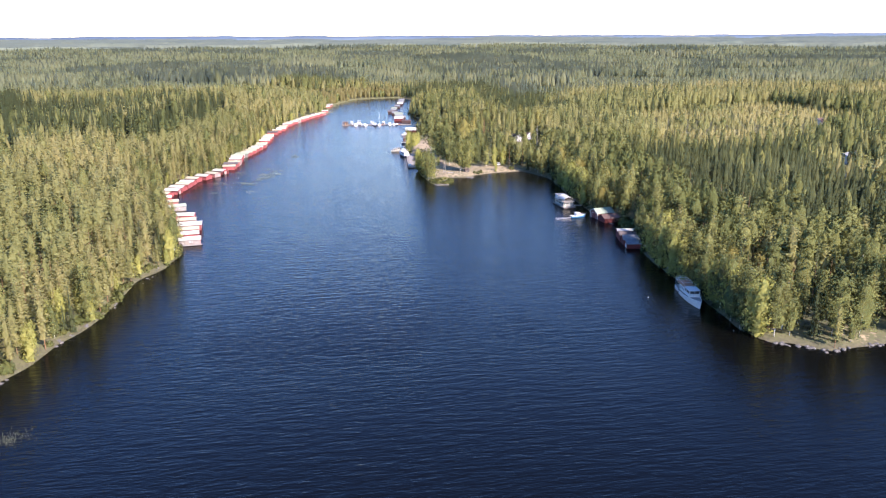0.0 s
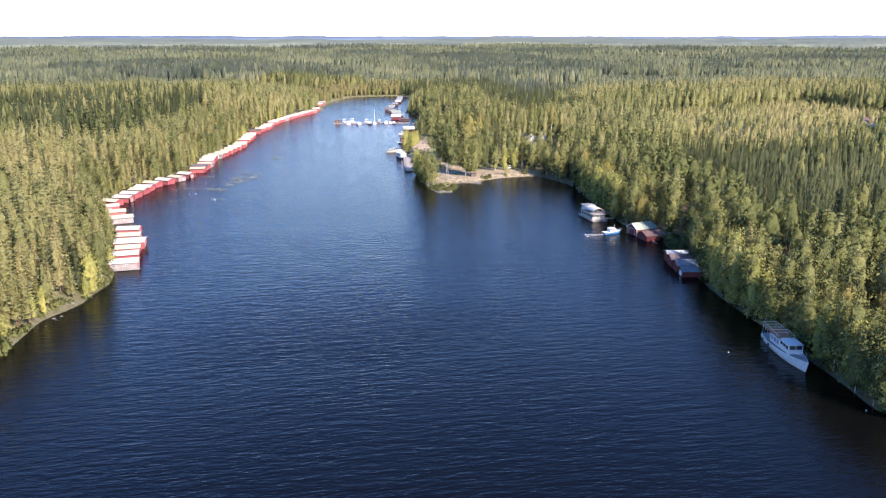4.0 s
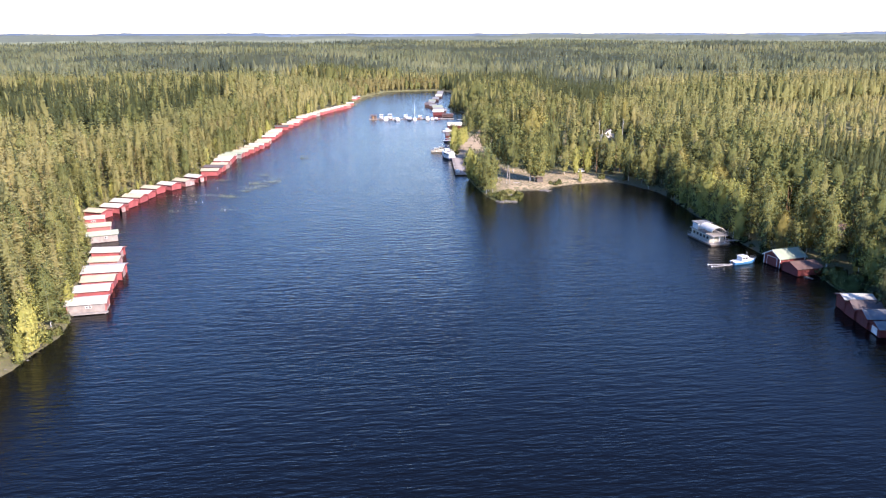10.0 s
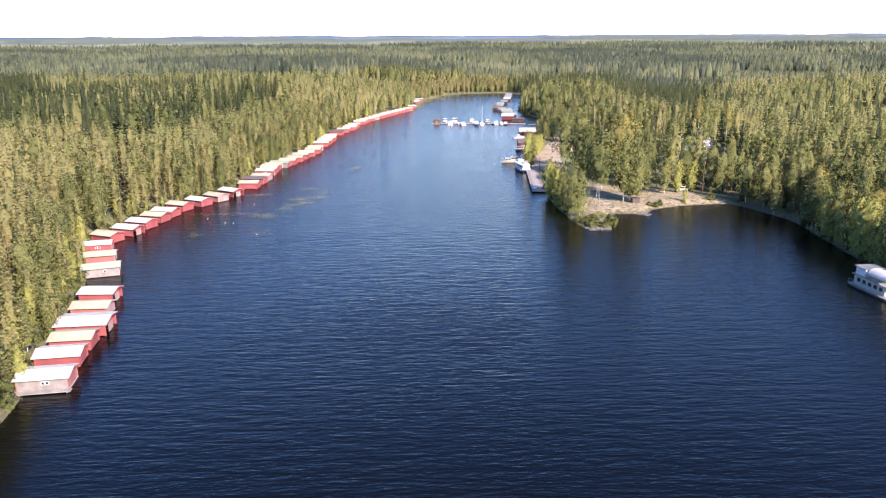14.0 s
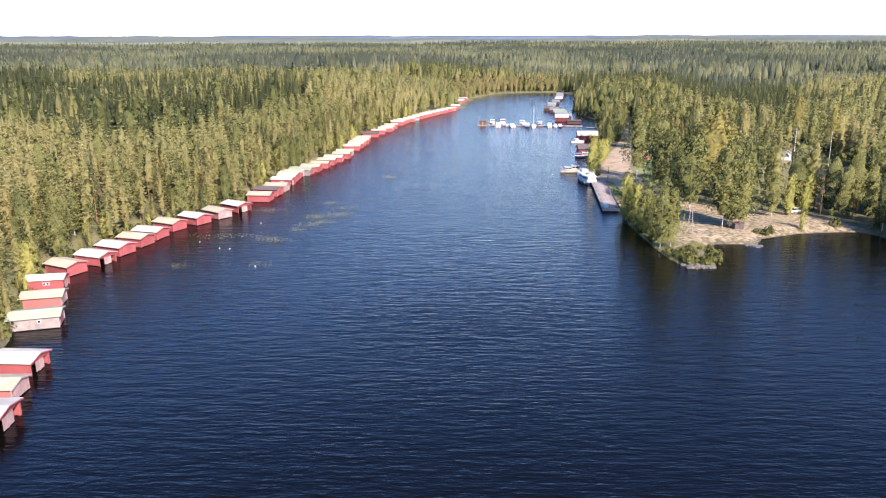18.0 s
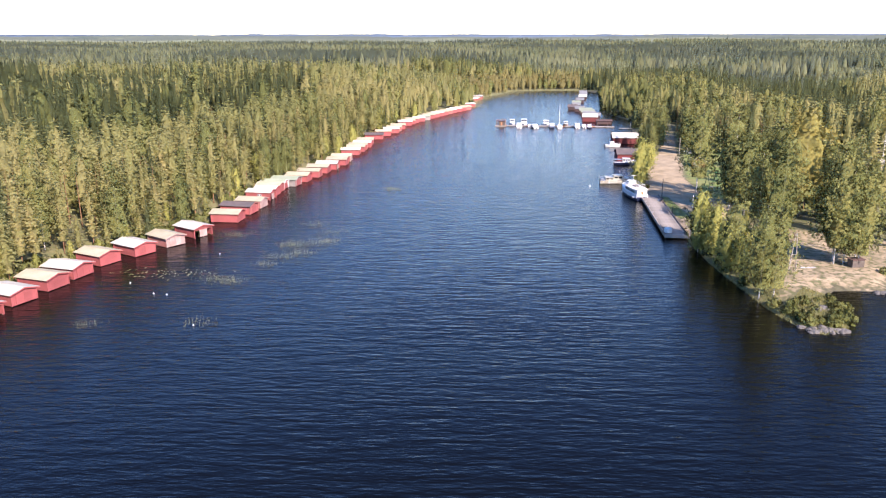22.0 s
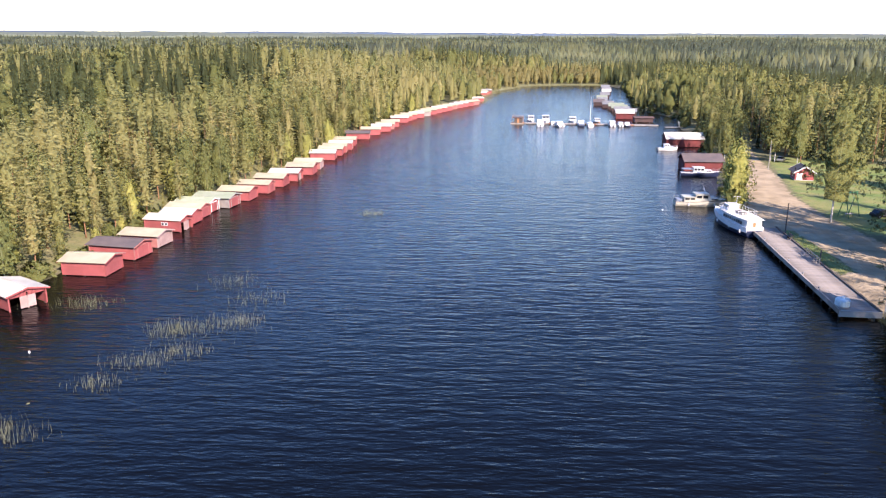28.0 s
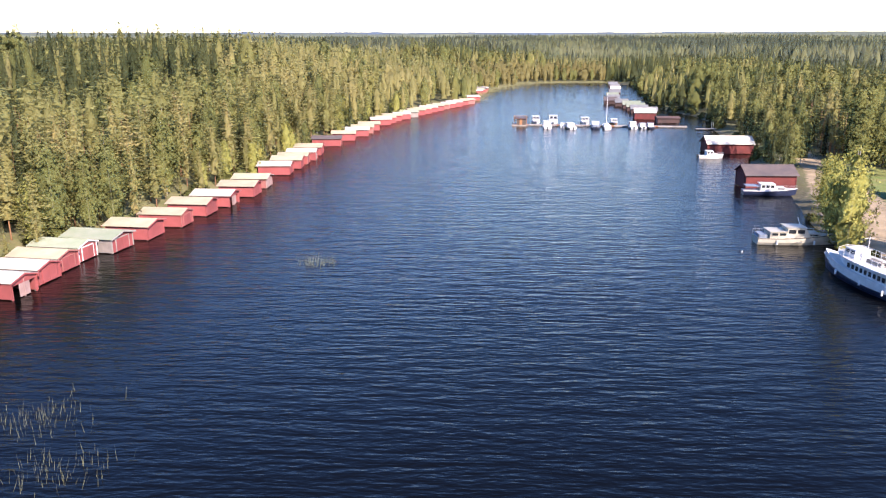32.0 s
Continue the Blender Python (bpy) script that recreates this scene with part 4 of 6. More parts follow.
# ---- boathouses ----
def boathouse(name, label, L, W, hw, m_wall, m_roof, rise=0.55, over=0.45, front="door", m_side=None, windows=0, deck=False, trim=None, group="", piles=True):
    """Gable boathouse, ridge along x, its gable front at x = 0 towards +x, one long side at y = 0, reaching to -L and to W."""
    ob = thing(name, label, "boathouse", group)
    m_side = m_side or m_wall
    t = 0.12
    base = 0.12
    f = Form().box(-L, 0, base, 0, t, hw)
    part("side_wall", f, m_side, ob)
    part("side_wall", Form().box(-L, W - t, base, 0, W, hw), m_wall, ob)
    gab = [(t, base), (W - t, base), (W - t, hw), (W / 2, hw + rise - 0.03), (t, hw)]
    swap = Matrix(((0, 1, 0, 0), (1, 0, 0, 0), (0, 0, 1, 0), (0, 0, 0, 1)))
    part("back_wall", Form().prism(gab, -L, -L + t, swap), m_wall, ob)
    if front == "open":
        fr = Form()
        fr.prism([(t, hw - 0.45), (W - t, hw - 0.45), (W - t, hw), (W / 2, hw + rise - 0.03), (t, hw)], -t, 0, swap)
        part("gable_board", fr, m_wall, ob)
        for yy in (0.05, W * 0.5, W - 0.05):
            part("front_post", Form().box(-0.16, yy - 0.09, -1.0, 0.0, yy + 0.09, hw), m_bleach if yy == W * 0.5 else m_wall, ob)
        part("front_panel", Form().box(-0.1, W * 0.3, 0.12, -0.02, W * 0.5 - 0.1, hw - 0.46), m_bleach, ob)
        part("front_panel", Form().box(-0.1, W * 0.5 + 0.1, 0.12, -0.02, W * 0.72, hw - 0.46), m_bleach, ob)
    else:
        fw = part("front_wall", Form().prism(gab, -t, 0, swap), m_wall, ob)
        if front in ("door", "white"):
            y0, y1 = W * 0.2, W * 0.8
            md = m_white if front == "white" else m_wall
            for a, b_ in ((y0, (y0 + y1) / 2 - 0.015), ((y0 + y1) / 2 + 0.015, y1)):
                part("door_leaf", Form().box(0.004, a, 0.2, 0.055, b_, hw - 0.25), md, ob)
            mt = trim or m_wall
            d = Form()
            d.box(0.0, y0 - 0.12, 0.15, 0.075, y0, hw - 0.15).box(0.0, y1, 0.15, 0.075, y1 + 0.12, hw - 0.15).box(0.0, y0, hw - 0.25, 0.075, y1, hw - 0.14)
            part("door_frame", d, mt, ob)
        elif front == "small":
            part("door_leaf", Form().box(0.004, W * 0.3, 0.2, 0.055, W * 0.62, hw - 0.4), m_grey, ob)
    mt = trim or m_wall
    for xx, yy in ((0.02, -0.02), (0.02, W + 0.02), (-L - 0.02, -0.02), (-L - 0.02, W + 0.02)):
        part("corner_board", Form().box(xx - 0.07, yy - 0.07, base, xx + 0.07, yy + 0.07, hw - 0.02), mt, ob)
    for i in range(windows):
        xc = -L * 0.4 - 0.62 * i
        wnd = part("window_frame", Form().box(xc - 0.29, -0.06, hw - 1.0, xc + 0.29, 0.02, hw - 0.48), m_white, ob)
        part("pane", Form().box(xc - 0.21, -0.075, hw - 0.93, xc + 0.21, -0.062, hw - 0.55), m_glass, wnd)
    sl = rise / (W / 2)
    for side in (0, 1):
        y_e = -over if side == 0 else W + over
        y_r = W / 2
        ze, zr = hw + 0.06 - sl * over, hw + 0.06 + rise
        th = 0.09
        v = []
        for x_ in (-L - over, over * 0.9):
            v += [(x_, y_e, ze), (x_, y_r, zr), (x_, y_r, zr + th), (x_, y_e, ze + th)]
        roof = part("roof_slope", Form().add(v, [(0, 1, 2, 3), (7, 6, 5, 4), (0, 4, 5, 1), (1, 5, 6, 2), (2, 6, 7, 3), (3, 7, 4, 0)]), m_roof, ob)
        if side == 0:
            for x_ in (-L - over, over * 0.9):
                g = Form()
                for y_a, z_a, y_b, z_b in ((-over, ze, y_r, zr), (W + over, ze, y_r, zr)):
                    g.add([(x_ - 0.02, y_a, z_a - 0.14), (x_ + 0.03, y_a, z_a - 0.14), (x_ + 0.03, y_b, z_b - 0.14), (x_ - 0.02, y_b, z_b - 0.14),
                           (x_ - 0.02, y_a, z_a + 0.07), (x_ + 0.03, y_a, z_a + 0.07), (x_ + 0.03, y_b, z_b + 0.07), (x_ - 0.02, y_b, z_b + 0.07)],
                          [(3, 2, 1, 0), (4, 5, 6, 7), (0, 1, 5, 4), (1, 2, 6, 5), (2, 3, 7, 6), (3, 0, 4, 7)])
                part("barge_board", g, mt, ob)
    r = Form().box(-L - over, W / 2 - 0.14, hw + rise + 0.12, over * 0.9, W / 2 + 0.14, hw + rise + 0.18)
    part("ridge_cap", r, m_roof, ob)
    if piles:
        for xx in (-0.25, -L * 0.5, -L + 0.3):
            for yy in (0.1, W - 0.1):
                part("pile", Form().tube([(xx, yy, -2.5), (xx, yy, base + 0.02)], 0.11, 6), m_oldwood, ob)
    if deck:
        dk = part("deck", Form().box(-L - 0.3, -1.3, 0.18, 0.6, -0.16, 0.30), m_wood, ob)
        part("deck_beam", Form().box(0.0, -1.3, 0.02, 0.16, W, 0.17), m_wood, ob)
    return ob


ROW = "boathouses along the west shore"


def houses(places, styles, first):
    """Sets one house after another: near front corner, turn of the ridge and style."""
    for (x, y, turn), style in zip(places, styles):
        if style not in BUILT:
            ob = BUILT[style] = boathouse("boathouse", group=ROW, **STYLES[style])
        else:
            ob = copy_thing(BUILT[style], Matrix())
        ob.matrix_basis = pose(x, y, 0.0, 0, 0, turn)


BUILT = {}
STYLES = {
    "w": dict(label="red board boathouse with a white sheet-metal roof", L=6.8, W=4.8, hw=2.15, m_wall=m_red, m_roof=m_roofw),
    "w2": dict(label="red boathouse with pale roof and open posts in front", L=6.8, W=4.7, hw=2.15, m_wall=m_red, m_roof=m_roofw, front="open"),
    "c": dict(label="red boathouse with a cream felt roof over the water", L=6.6, W=4.7, hw=2.2, m_wall=m_red, m_roof=m_roofc, front="plain"),
    "d": dict(label="red boathouse with a dark felt roof over the water", L=7.8, W=4.6, hw=2.2, m_wall=m_red, m_roof=m_roofd, trim=m_redpale),
    "g": dict(label="red boathouse with mossy green roof and grey side", L=7.6, W=4.8, hw=2.2, m_wall=m_red, m_roof=m_roofg, m_side=m_grey, windows=1, trim=m_wood),
    "p": dict(label="faded red boathouse with a weathered cream roof", L=6.6, W=4.4, hw=2.1, m_wall=m_bleach, m_roof=m_roofc, m_side=m_redpale),
    "v": dict(label="red boathouse with white door frame and a pale roof", L=7.2, W=3.9, over=0.28, hw=2.15, m_wall=m_red, m_roof=m_roofg, front="door", trim=m_white),
    "n": dict(label="narrow red boathouse with a white roof", L=6.2, W=3.9, hw=2.05, m_wall=m_red, m_roof=m_roofw, over=0.28),
    "nc": dict(label="narrow red boathouse with a cream roof", L=7.0, W=4.0, hw=2.1, m_wall=m_red, m_roof=m_roofc, over=0.28, trim=m_redpale),
    "win": dict(label="red boathouse with two small windows, white roof", L=7.0, W=4.0, over=0.3, hw=2.15, m_wall=m_red, m_roof=m_roofw, windows=2, front="open"),
    "deck": dict(label="brownish boathouse with white roof and plank deck", L=7.4, W=4.8, hw=2.1, m_wall=m_redpale, m_roof=m_roofw, m_side=m_grey, windows=2, deck=True),
    "big": dict(label="wide boathouse with a bright white roof", L=8.6, W=6.4, hw=2.3, m_wall=m_red, m_roof=m_roofw, front="open"),
}
houses([(-51.4, 275.4, 8), (-53.2, 283.8, 8), (-54.2, 290.8, 6), (-54.2, 297.5, 5), (-57.8, 307.2, 2), (-59.8, 315.6, -2)], ["deck", "w", "c", "big", "p", "w2"], 0)
houses([(-65.6, 335.0, 18), (-70.6, 345.5, 15), (-75.2, 355.4, 12)], ["g", "p", "win"], 6)
houses([(-78.4, 363.4, -25), (-75.2, 371.0, -20), (-74.2, 378.7, -21), (-72.5, 386.6, -17), (-71.4, 393.4, -15), (-70.5, 401.8, -25), (-66.6, 408.6, -30), (-63.0, 415.8, -34), (-59.9, 423.8, -33)],
       ["c", "w2", "w", "c", "w", "c", "w", "p", "w2"], 9)
houses([(-54.8, 438.9, -4), (-54.3, 447.4, -10), (-53.6, 454.6, -9), (-53.8, 465.3, -9), (-53.8, 470.8, -8), (-53.9, 475.6, -8), (-53.8, 480.6, -8), (-51.4, 485.2, -10), (-49.4, 492.6, -6),
        (-47.4, 500.8, -5), (-46.1, 508.7, -4), (-44.4, 516.2, -3), (-42.6, 525.2, -2), (-42.4, 533.9, 0)],
       ["c", "d", "p", "win", "n", "nc", "v", "g", "c", "nc", "c", "w2", "c", "p"], 18)
houses([(-41.4, 549.9, 3), (-40.7, 558.3, 3), (-40.5, 564.7, 3), (-39.8, 571.2, 3), (-40.1, 580.0, 3), (-37.8, 597.4, 5), (-35.6, 610.0, 6), (-32.9, 620.4, 7), (-32.4, 628.2, 7), (-31.3, 636.6, 8)],
       ["w", "c", "nc", "win", "c", "d", "c", "w", "p", "c"], 32)
houses([(-29.1, 653.0, 12), (-28.0, 659.6, 12), (-26.6, 666.4, 14), (-23.8, 673.8, 16), (-21.4, 681.5, 16), (-19.1, 689.5, 18), (-17.0, 696.5, 18), (-14.8, 703.0, 20), (-12.4, 710.0, 20), (-10.2, 717.5, 22),
        (-7.6, 724.5, 24), (-4.8, 731.0, 26), (-2.0, 738.5, 28), (1.0, 746.0, 28), (3.6, 766.0, 22), (6.0, 812.0, 18), (7.2, 820.0, 18), (8.4, 828.0, 18), (9.6, 836.0, 18)],
       ["w", "nc", "c", "n", "g", "c", "nc", "w", "c", "p", "n", "w", "c", "p", "w", "n", "c", "d", "w"], 42)

# ---- buildings of the east shore ----
def east_house(x_front, y_near, turn=180.0, **kw):
    """A boathouse whose gable faces the water to the west; y_near is its side towards the south."""
    ob = boathouse("boathouse", **kw)
    ob.matrix_basis = pose(x_front, y_near, 0, 0, 0, turn) @ pose(0, -kw["W"], 0)
    return ob


GE = "boathouses along the east shore"
east_house(99.7, 241.7, 171, label="small dark red boathouse with a grey roof", L=4.6, W=3.6, hw=1.9, m_wall=m_darkred, m_roof=m_roofgrey, front="white", windows=1, trim=m_darkred, group=GE, rise=0.7)
east_house(100.2, 246.0, 171, label="dark red boathouse with a mottled grey roof", L=5.2, W=4.2, hw=2.4, m_wall=m_darkred, m_roof=m_roofgrey, front="plain", group=GE, rise=1.0)
east_house(100.9, 251.0, 171, label="dark red boathouse with a dark felt roof", L=5.4, W=4.0, hw=2.5, m_wall=m_darkred, m_roof=m_roofd, front="plain", group=GE, rise=1.1)
east_house(102.0, 255.8, 171, label="dark red boathouse with a bright white roof", L=5.8, W=3.6, hw=2.8, m_wall=m_darkred, m_roof=m_roofw, front="plain", group=GE, rise=0.5)
east_house(105.2, 286.2, 192, label="red boathouse with mossy green roof, white door trim", L=7.6, W=5.4, hw=2.6, m_wall=m_darkred, m_roof=m_roofgd, front="door", trim=m_white, group=GE, rise=1.5)
east_house(105.8, 279.4, 188, label="low dark red boathouse with a brown roof", L=6.6, W=5.4, hw=2.0, m_wall=m_darkred, m_roof=m_roofbrown, front="plain", group=GE, rise=1.0)
east_house(53.2, 535.2, 179, label="red boathouse with a dark grey roof by the quay", L=9.6, W=6.4, hw=3.0, m_wall=m_darkred, m_roof=m_roofd, front="door", group=GE, rise=1.5)
east_house(60.6, 585.0, 179, label="dark red boathouse with white metal roof and window", L=11.6, W=6.2, hw=2.7, m_wall=m_darkred, m_roof=m_roofw, front="door", windows=1, trim=m_darkred, group=GE, deck=False, rise=1.6)
east_house(60.6, 675.0, 172, label="red boathouse with a broad white sheet roof", L=7.4, W=8.4, hw=2.6, m_wall=m_darkred, m_roof=m_roofw, front="plain", group=GE, rise=1.3)
east_house(66.0, 661.5, 178, label="low brown boat shed with a flat dark roof", L=7.5, W=5.2, hw=1.8, m_wall=m_darkwall, m_roof=m_roofbrown, front="open", group=GE, rise=0.4)
east_house(63.6, 688.0, 170, label="weathered boathouse with a pale grey roof", L=8, W=6, hw=2.2, m_wall=m_darkwall, m_roof=m_roofgrey, front="plain", group=GE, rise=1.2)
for x, y, m_r, ln in ((64.2, 699.0, m_roofgrey, 11), (64.8, 710.0, m_roofgd, 12), (65.3, 721.0, m_roofgd, 12), (64.2, 733.0, m_roofgrey, 9), (61.5, 746.0, m_roofd, 9), (66.0, 760.0, m_roofgrey, 8), (68.0, 776.0, m_roofgd, 9),
                      (74.0, 803.0, m_roofgrey, 9), (80.2, 834.0, m_roofw, 9), (83.8, 856.0, m_roofgrey, 9), (87.3, 881.0, m_roofgrey, 9)):
    east_house(x, y, 172, label="weathered dark boathouse with a " + {m_roofgd: "green", m_roofd: "dark", m_roofw: "white"}.get(m_r, "grey") + " roof", L=ln * 0.58, W=7.0, hw=1.9, m_wall=m_darkwall, m_roof=m_r, front="plain", group=GE, rise=1.3)


def cabin(name, label, x, y, z, turn, L, W, hw, rise, m_wall, m_roof, trim, category="cottage", door=True, porch=False, windows=2, hatch=False):
    """A small house standing on the ground, ridge along x."""
    ob = thing(name, label, category, m=pose(x, y, z, 0, 0, turn))
    swap = Matrix(((0, 1, 0, 0), (1, 0, 0, 0), (0, 0, 1, 0), (0, 0, 0, 1)))
    part("plinth", Form().box(-L / 2 + 0.05, -W / 2 + 0.05, -0.6, L / 2 - 0.05, W / 2 - 0.05, 0.18), m_conc, ob)
    body = part("wall", Form().prism([(-W / 2, 0.18), (W / 2, 0.18), (W / 2, hw), (0, hw + rise - 0.05), (-W / 2, hw)], -L / 2, L / 2, swap), m_wall, ob)
    o, sl = 0.5, rise / (W / 2)
    for s in (-1, 1):
        v = []
        for xx in (-L / 2 - o, L / 2 + o):
            v += [(xx, s * (W / 2 + o), hw - sl * o + 0.02), (xx, 0, hw + rise + 0.02), (xx, 0, hw + rise + 0.16), (xx, s * (W / 2 + o), hw - sl * o + 0.16)]
        part("roof_slope", Form().add(v, [(0, 1, 2, 3), (7, 6, 5, 4), (0, 4, 5, 1), (1, 5, 6, 2), (2, 6, 7, 3), (3, 7, 4, 0)]), m_roof, ob)
    for xx in (-L / 2 - o - 0.03, L / 2 + o + 0.03):
        g = Form()
        for s in (-1, 1):
            a, c = (s * (W / 2 + o), hw - sl * o), (0, hw + rise)
            g.add([(xx - 0.03, a[0], a[1] - 0.1), (xx + 0.03, a[0], a[1] - 0.1), (xx + 0.03, c[0], c[1] - 0.1), (xx - 0.03, c[0], c[1] - 0.1),
                   (xx - 0.03, a[0], a[1] + 0.18), (xx + 0.03, a[0], a[1] + 0.18), (xx + 0.03, c[0], c[1] + 0.18), (xx - 0.03, c[0], c[1] + 0.18)],
                  [(3, 2, 1, 0), (4, 5, 6, 7), (0, 1, 5, 4), (1, 2, 6, 5), (2, 3, 7, 6), (3, 0, 4, 7)])
        part("barge_board", g, trim, ob)
    for i in range(windows):
        xc = -L / 2 + L * (i + 0.5) / windows
        for s in (-1, 1):
            w = part("window_frame", Form().box(xc - 0.55, s * (W / 2 + 0.03) - 0.04, hw - 1.5, xc + 0.55, s * (W / 2 + 0.03) + 0.04, hw - 0.45), trim, ob)
            part("pane", Form().box(xc - 0.43, s * (W / 2 + 0.075) - 0.01, hw - 1.4, xc + 0.43, s * (W / 2 + 0.075) + 0.01, hw - 0.55), m_glass, w)
    if door:
        d = part("door", Form().box(-L / 2 - 0.07, -0.9, 0.2, -L / 2 - 0.01, 0.15, 2.2), trim, ob)
        part("door_handle", Form().box(-L / 2 - 0.11, 0.0, 1.15, -L / 2 - 0.07, 0.05, 1.3), m_steel, d)
        w = part("window_frame", Form().box(-L / 2 - 0.07, 0.55, 1.2, -L / 2 - 0.005, 1.45, 2.1), trim, ob)
        part("pane", Form().box(-L / 2 - 0.085, 0.65, 1.3, -L / 2 - 0.072, 1.35, 2.0), m_glass, w)
    if hatch:
        d = part("door", Form().box(-L / 2 - 0.07, 0.45, 0.2, -L / 2 - 0.01, 1.75, 1.75), trim, ob)
        part("door_handle", Form().box(-L / 2 - 0.11, 0.55, 0.95, -L / 2 - 0.07, 0.6, 1.15), m_steel, d)
    if porch:
        part("porch_floor", Form().box(-L / 2 - 2.2, -W / 2, 0.05, -L / 2 - 0.08, W / 2, 0.22), m_wood, ob)
        for yy in (-W / 2 + 0.1, W / 2 - 0.1):
            part("porch_post", Form().box(-L / 2 - 2.15, yy - 0.07, 0.22, -L / 2 - 2.0, yy + 0.07, hw), trim, ob)
        part("porch_rail", Form().box(-L / 2 - 2.15, -W / 2 + 0.1, 0.95, -L / 2 - 2.05, W / 2 - 0.1, 1.05), trim, ob)
    return ob


def ground_at(x, y):
    return float(land(np.array([float(x)]), np.array([float(y)]))[0])


sauna = cabin("sauna_hut", "small red hut with a black roof and white door", 77.6, 521.5, 1.0, 80, 5.0, 4.2, 2.1, 1.3, m_red, m_roofd, m_white, "hut", windows=1, door=False, hatch=True)
buoy_ring = Form()
buoy_ring.loft([[(0.38 * math.cos(a) + 0.09 * math.cos(c) * math.cos(a), 0.09 * math.sin(c), 0.38 * math.sin(a) + 0.09 * math.cos(c) * math.sin(a)) for c in np.linspace(0, 6.283, 7)[:-1]] for a in np.linspace(0, 6.283, 15)], cap=False, close=True)
ring = tagged(part("lifebuoy", buoy_ring, m_orange), "orange lifebuoy hanging on the red hut wall", "lifebuoy")
ring.matrix_basis = pose(76.95, 518.93, 2.2, 0, 0, -10)
for x, y, turn in ((131, 521, 100), (143, 531, 100)):
    cabin("cottage", "white cottage with a brown roof among the birches", x, y, ground_at(x, y), turn, 7.5, 6, 2.7, 2.0, m_white, m_roofbrown, m_white, porch=True)
for x, y, turn, m_r in ((352, 484, 20, m_roofgrey), (283, 373, 30, m_roofgrey), (264, 338, 15, m_roofgrey), (372, 520, 5, m_roofbrown)):
    cabin("detached_house", "pale detached house with grey roof behind the forest", x, y, ground_at(x, y), turn, 14, 9, 3.2, 2.4, m_white, m_r, m_white, "house", windows=4)
cabin("forest_cabin", "brown-roofed cabin half hidden in the pine forest", -112, 260, ground_at(-112, 260), 10, 8, 6, 2.6, 1.6, m_redpale, m_roofbrown, m_white, "cabin")
cabin("red_shed", "small red shed among birches at the shore", 104.6, 162.2, 1.0, 80, 3.4, 2.6, 2.0, 0.5, m_red, m_roofd, m_red, "shed", windows=1, door=False)
cabin("red_shed", "red shed with bright red roof by the moored ship", 104.2, 183.5, 0.9, 90, 4.5, 4.4, 2.1, 0.9, m_red, m_redcover, m_white, "shed", windows=1)

# signboard beside the red shed
sg = thing("sign_board", "white square sign on two posts at the waterside", "sign", m=pose(101.6, 159.2, 0.8, 0, 0, 10))
for xx in (-0.45, 0.45):
    part("post", Form().box(xx - 0.05, -0.05, -0.5, xx + 0.05, 0.05, 2.2), m_wood, sg)
bd = part("board", Form().box(-0.6, -0.1, 1.2, 0.6, -0.052, 2.3), m_white, sg)
part("dark_mark", Form().box(-0.25, -0.115, 1.45, 0.2, -0.104, 2.05), m_black, bd)

# picnic shelter in the clearing
ps = thing("picnic_shelter", "open picnic shelter with a brown-red roof on posts", "shelter", m=pose(136, 311, ground_at(136, 311), 0, 0, 15))
for xx in (-3, 3):
    for yy in (-2, 2):
        part("post", Form().box(xx - 0.09, yy - 0.09, -0.3, xx + 0.09, yy + 0.09, 2.3), m_oldwood, ps)
for s in (-1, 1):
    v = []
    for xx in (-3.7, 3.7):
        v += [(xx, s * 2.8, 2.1), (xx, 0, 3.3), (xx, 0, 3.42), (xx, s * 2.8, 2.22)]
    part("roof_slope", Form().add(v, [(0, 1, 2, 3), (7, 6, 5, 4), (0, 4, 5, 1), (1, 5, 6, 2), (2, 6, 7, 3), (3, 7, 4, 0)]), m_roofbrown, ps)
part("table", Form().box(-1.2, -0.5, 0.7, 1.2, 0.5, 0.78).box(-0.9, -0.4, -0.2, -0.8, 0.4, 0.7).box(0.8, -0.4, -0.2, 0.9, 0.4, 0.7), m_wood, ps)
for s in (-1, 1):
    part("bench", Form().box(-1.2, s * 1.0 - 0.18, 0.4, 1.2, s * 1.0 + 0.18, 0.46).box(-0.9, s - 0.1, -0.2, -0.8, s + 0.1, 0.4).box(0.8, s - 0.1, -0.2, 0.9, s + 0.1, 0.4), m_wood, ps)

# ---- boats ----
def hull_rows(L, B, fb, draft, sheer, stern=0.85, full=2.4, inset=0.0, z_top=None, z_low=None, n=13):
    rows = []
    for i in range(n):
        u = i / (n - 1)
        half = B / 2 * (1 - max(0, (u - 0.42) / 0.58) ** full) * (stern + (1 - stern) * min(1, u * 3.5))
        half = max(half - inset, 0.02)
        top = fb + sheer * u * u if z_top is None else z_top
        low = -draft if z_low is None else z_low
        rake = L * 0.05 * max(0, u - 0.6) / 0.4
        x = u * L * (1 - inset / L * 1.4) + inset * 0.7
        rows.append([(x + rake, -half, top), (x + rake * 0.5, -half * 0.94, top * 0.45 + low * 0.1), (x, -half * 0.6, low * 0.85), (x, 0, low),
                     (x, half * 0.6, low * 0.85), (x + rake * 0.5, half * 0.94, top * 0.45 + low * 0.1), (x + rake, half, top)])
    return rows


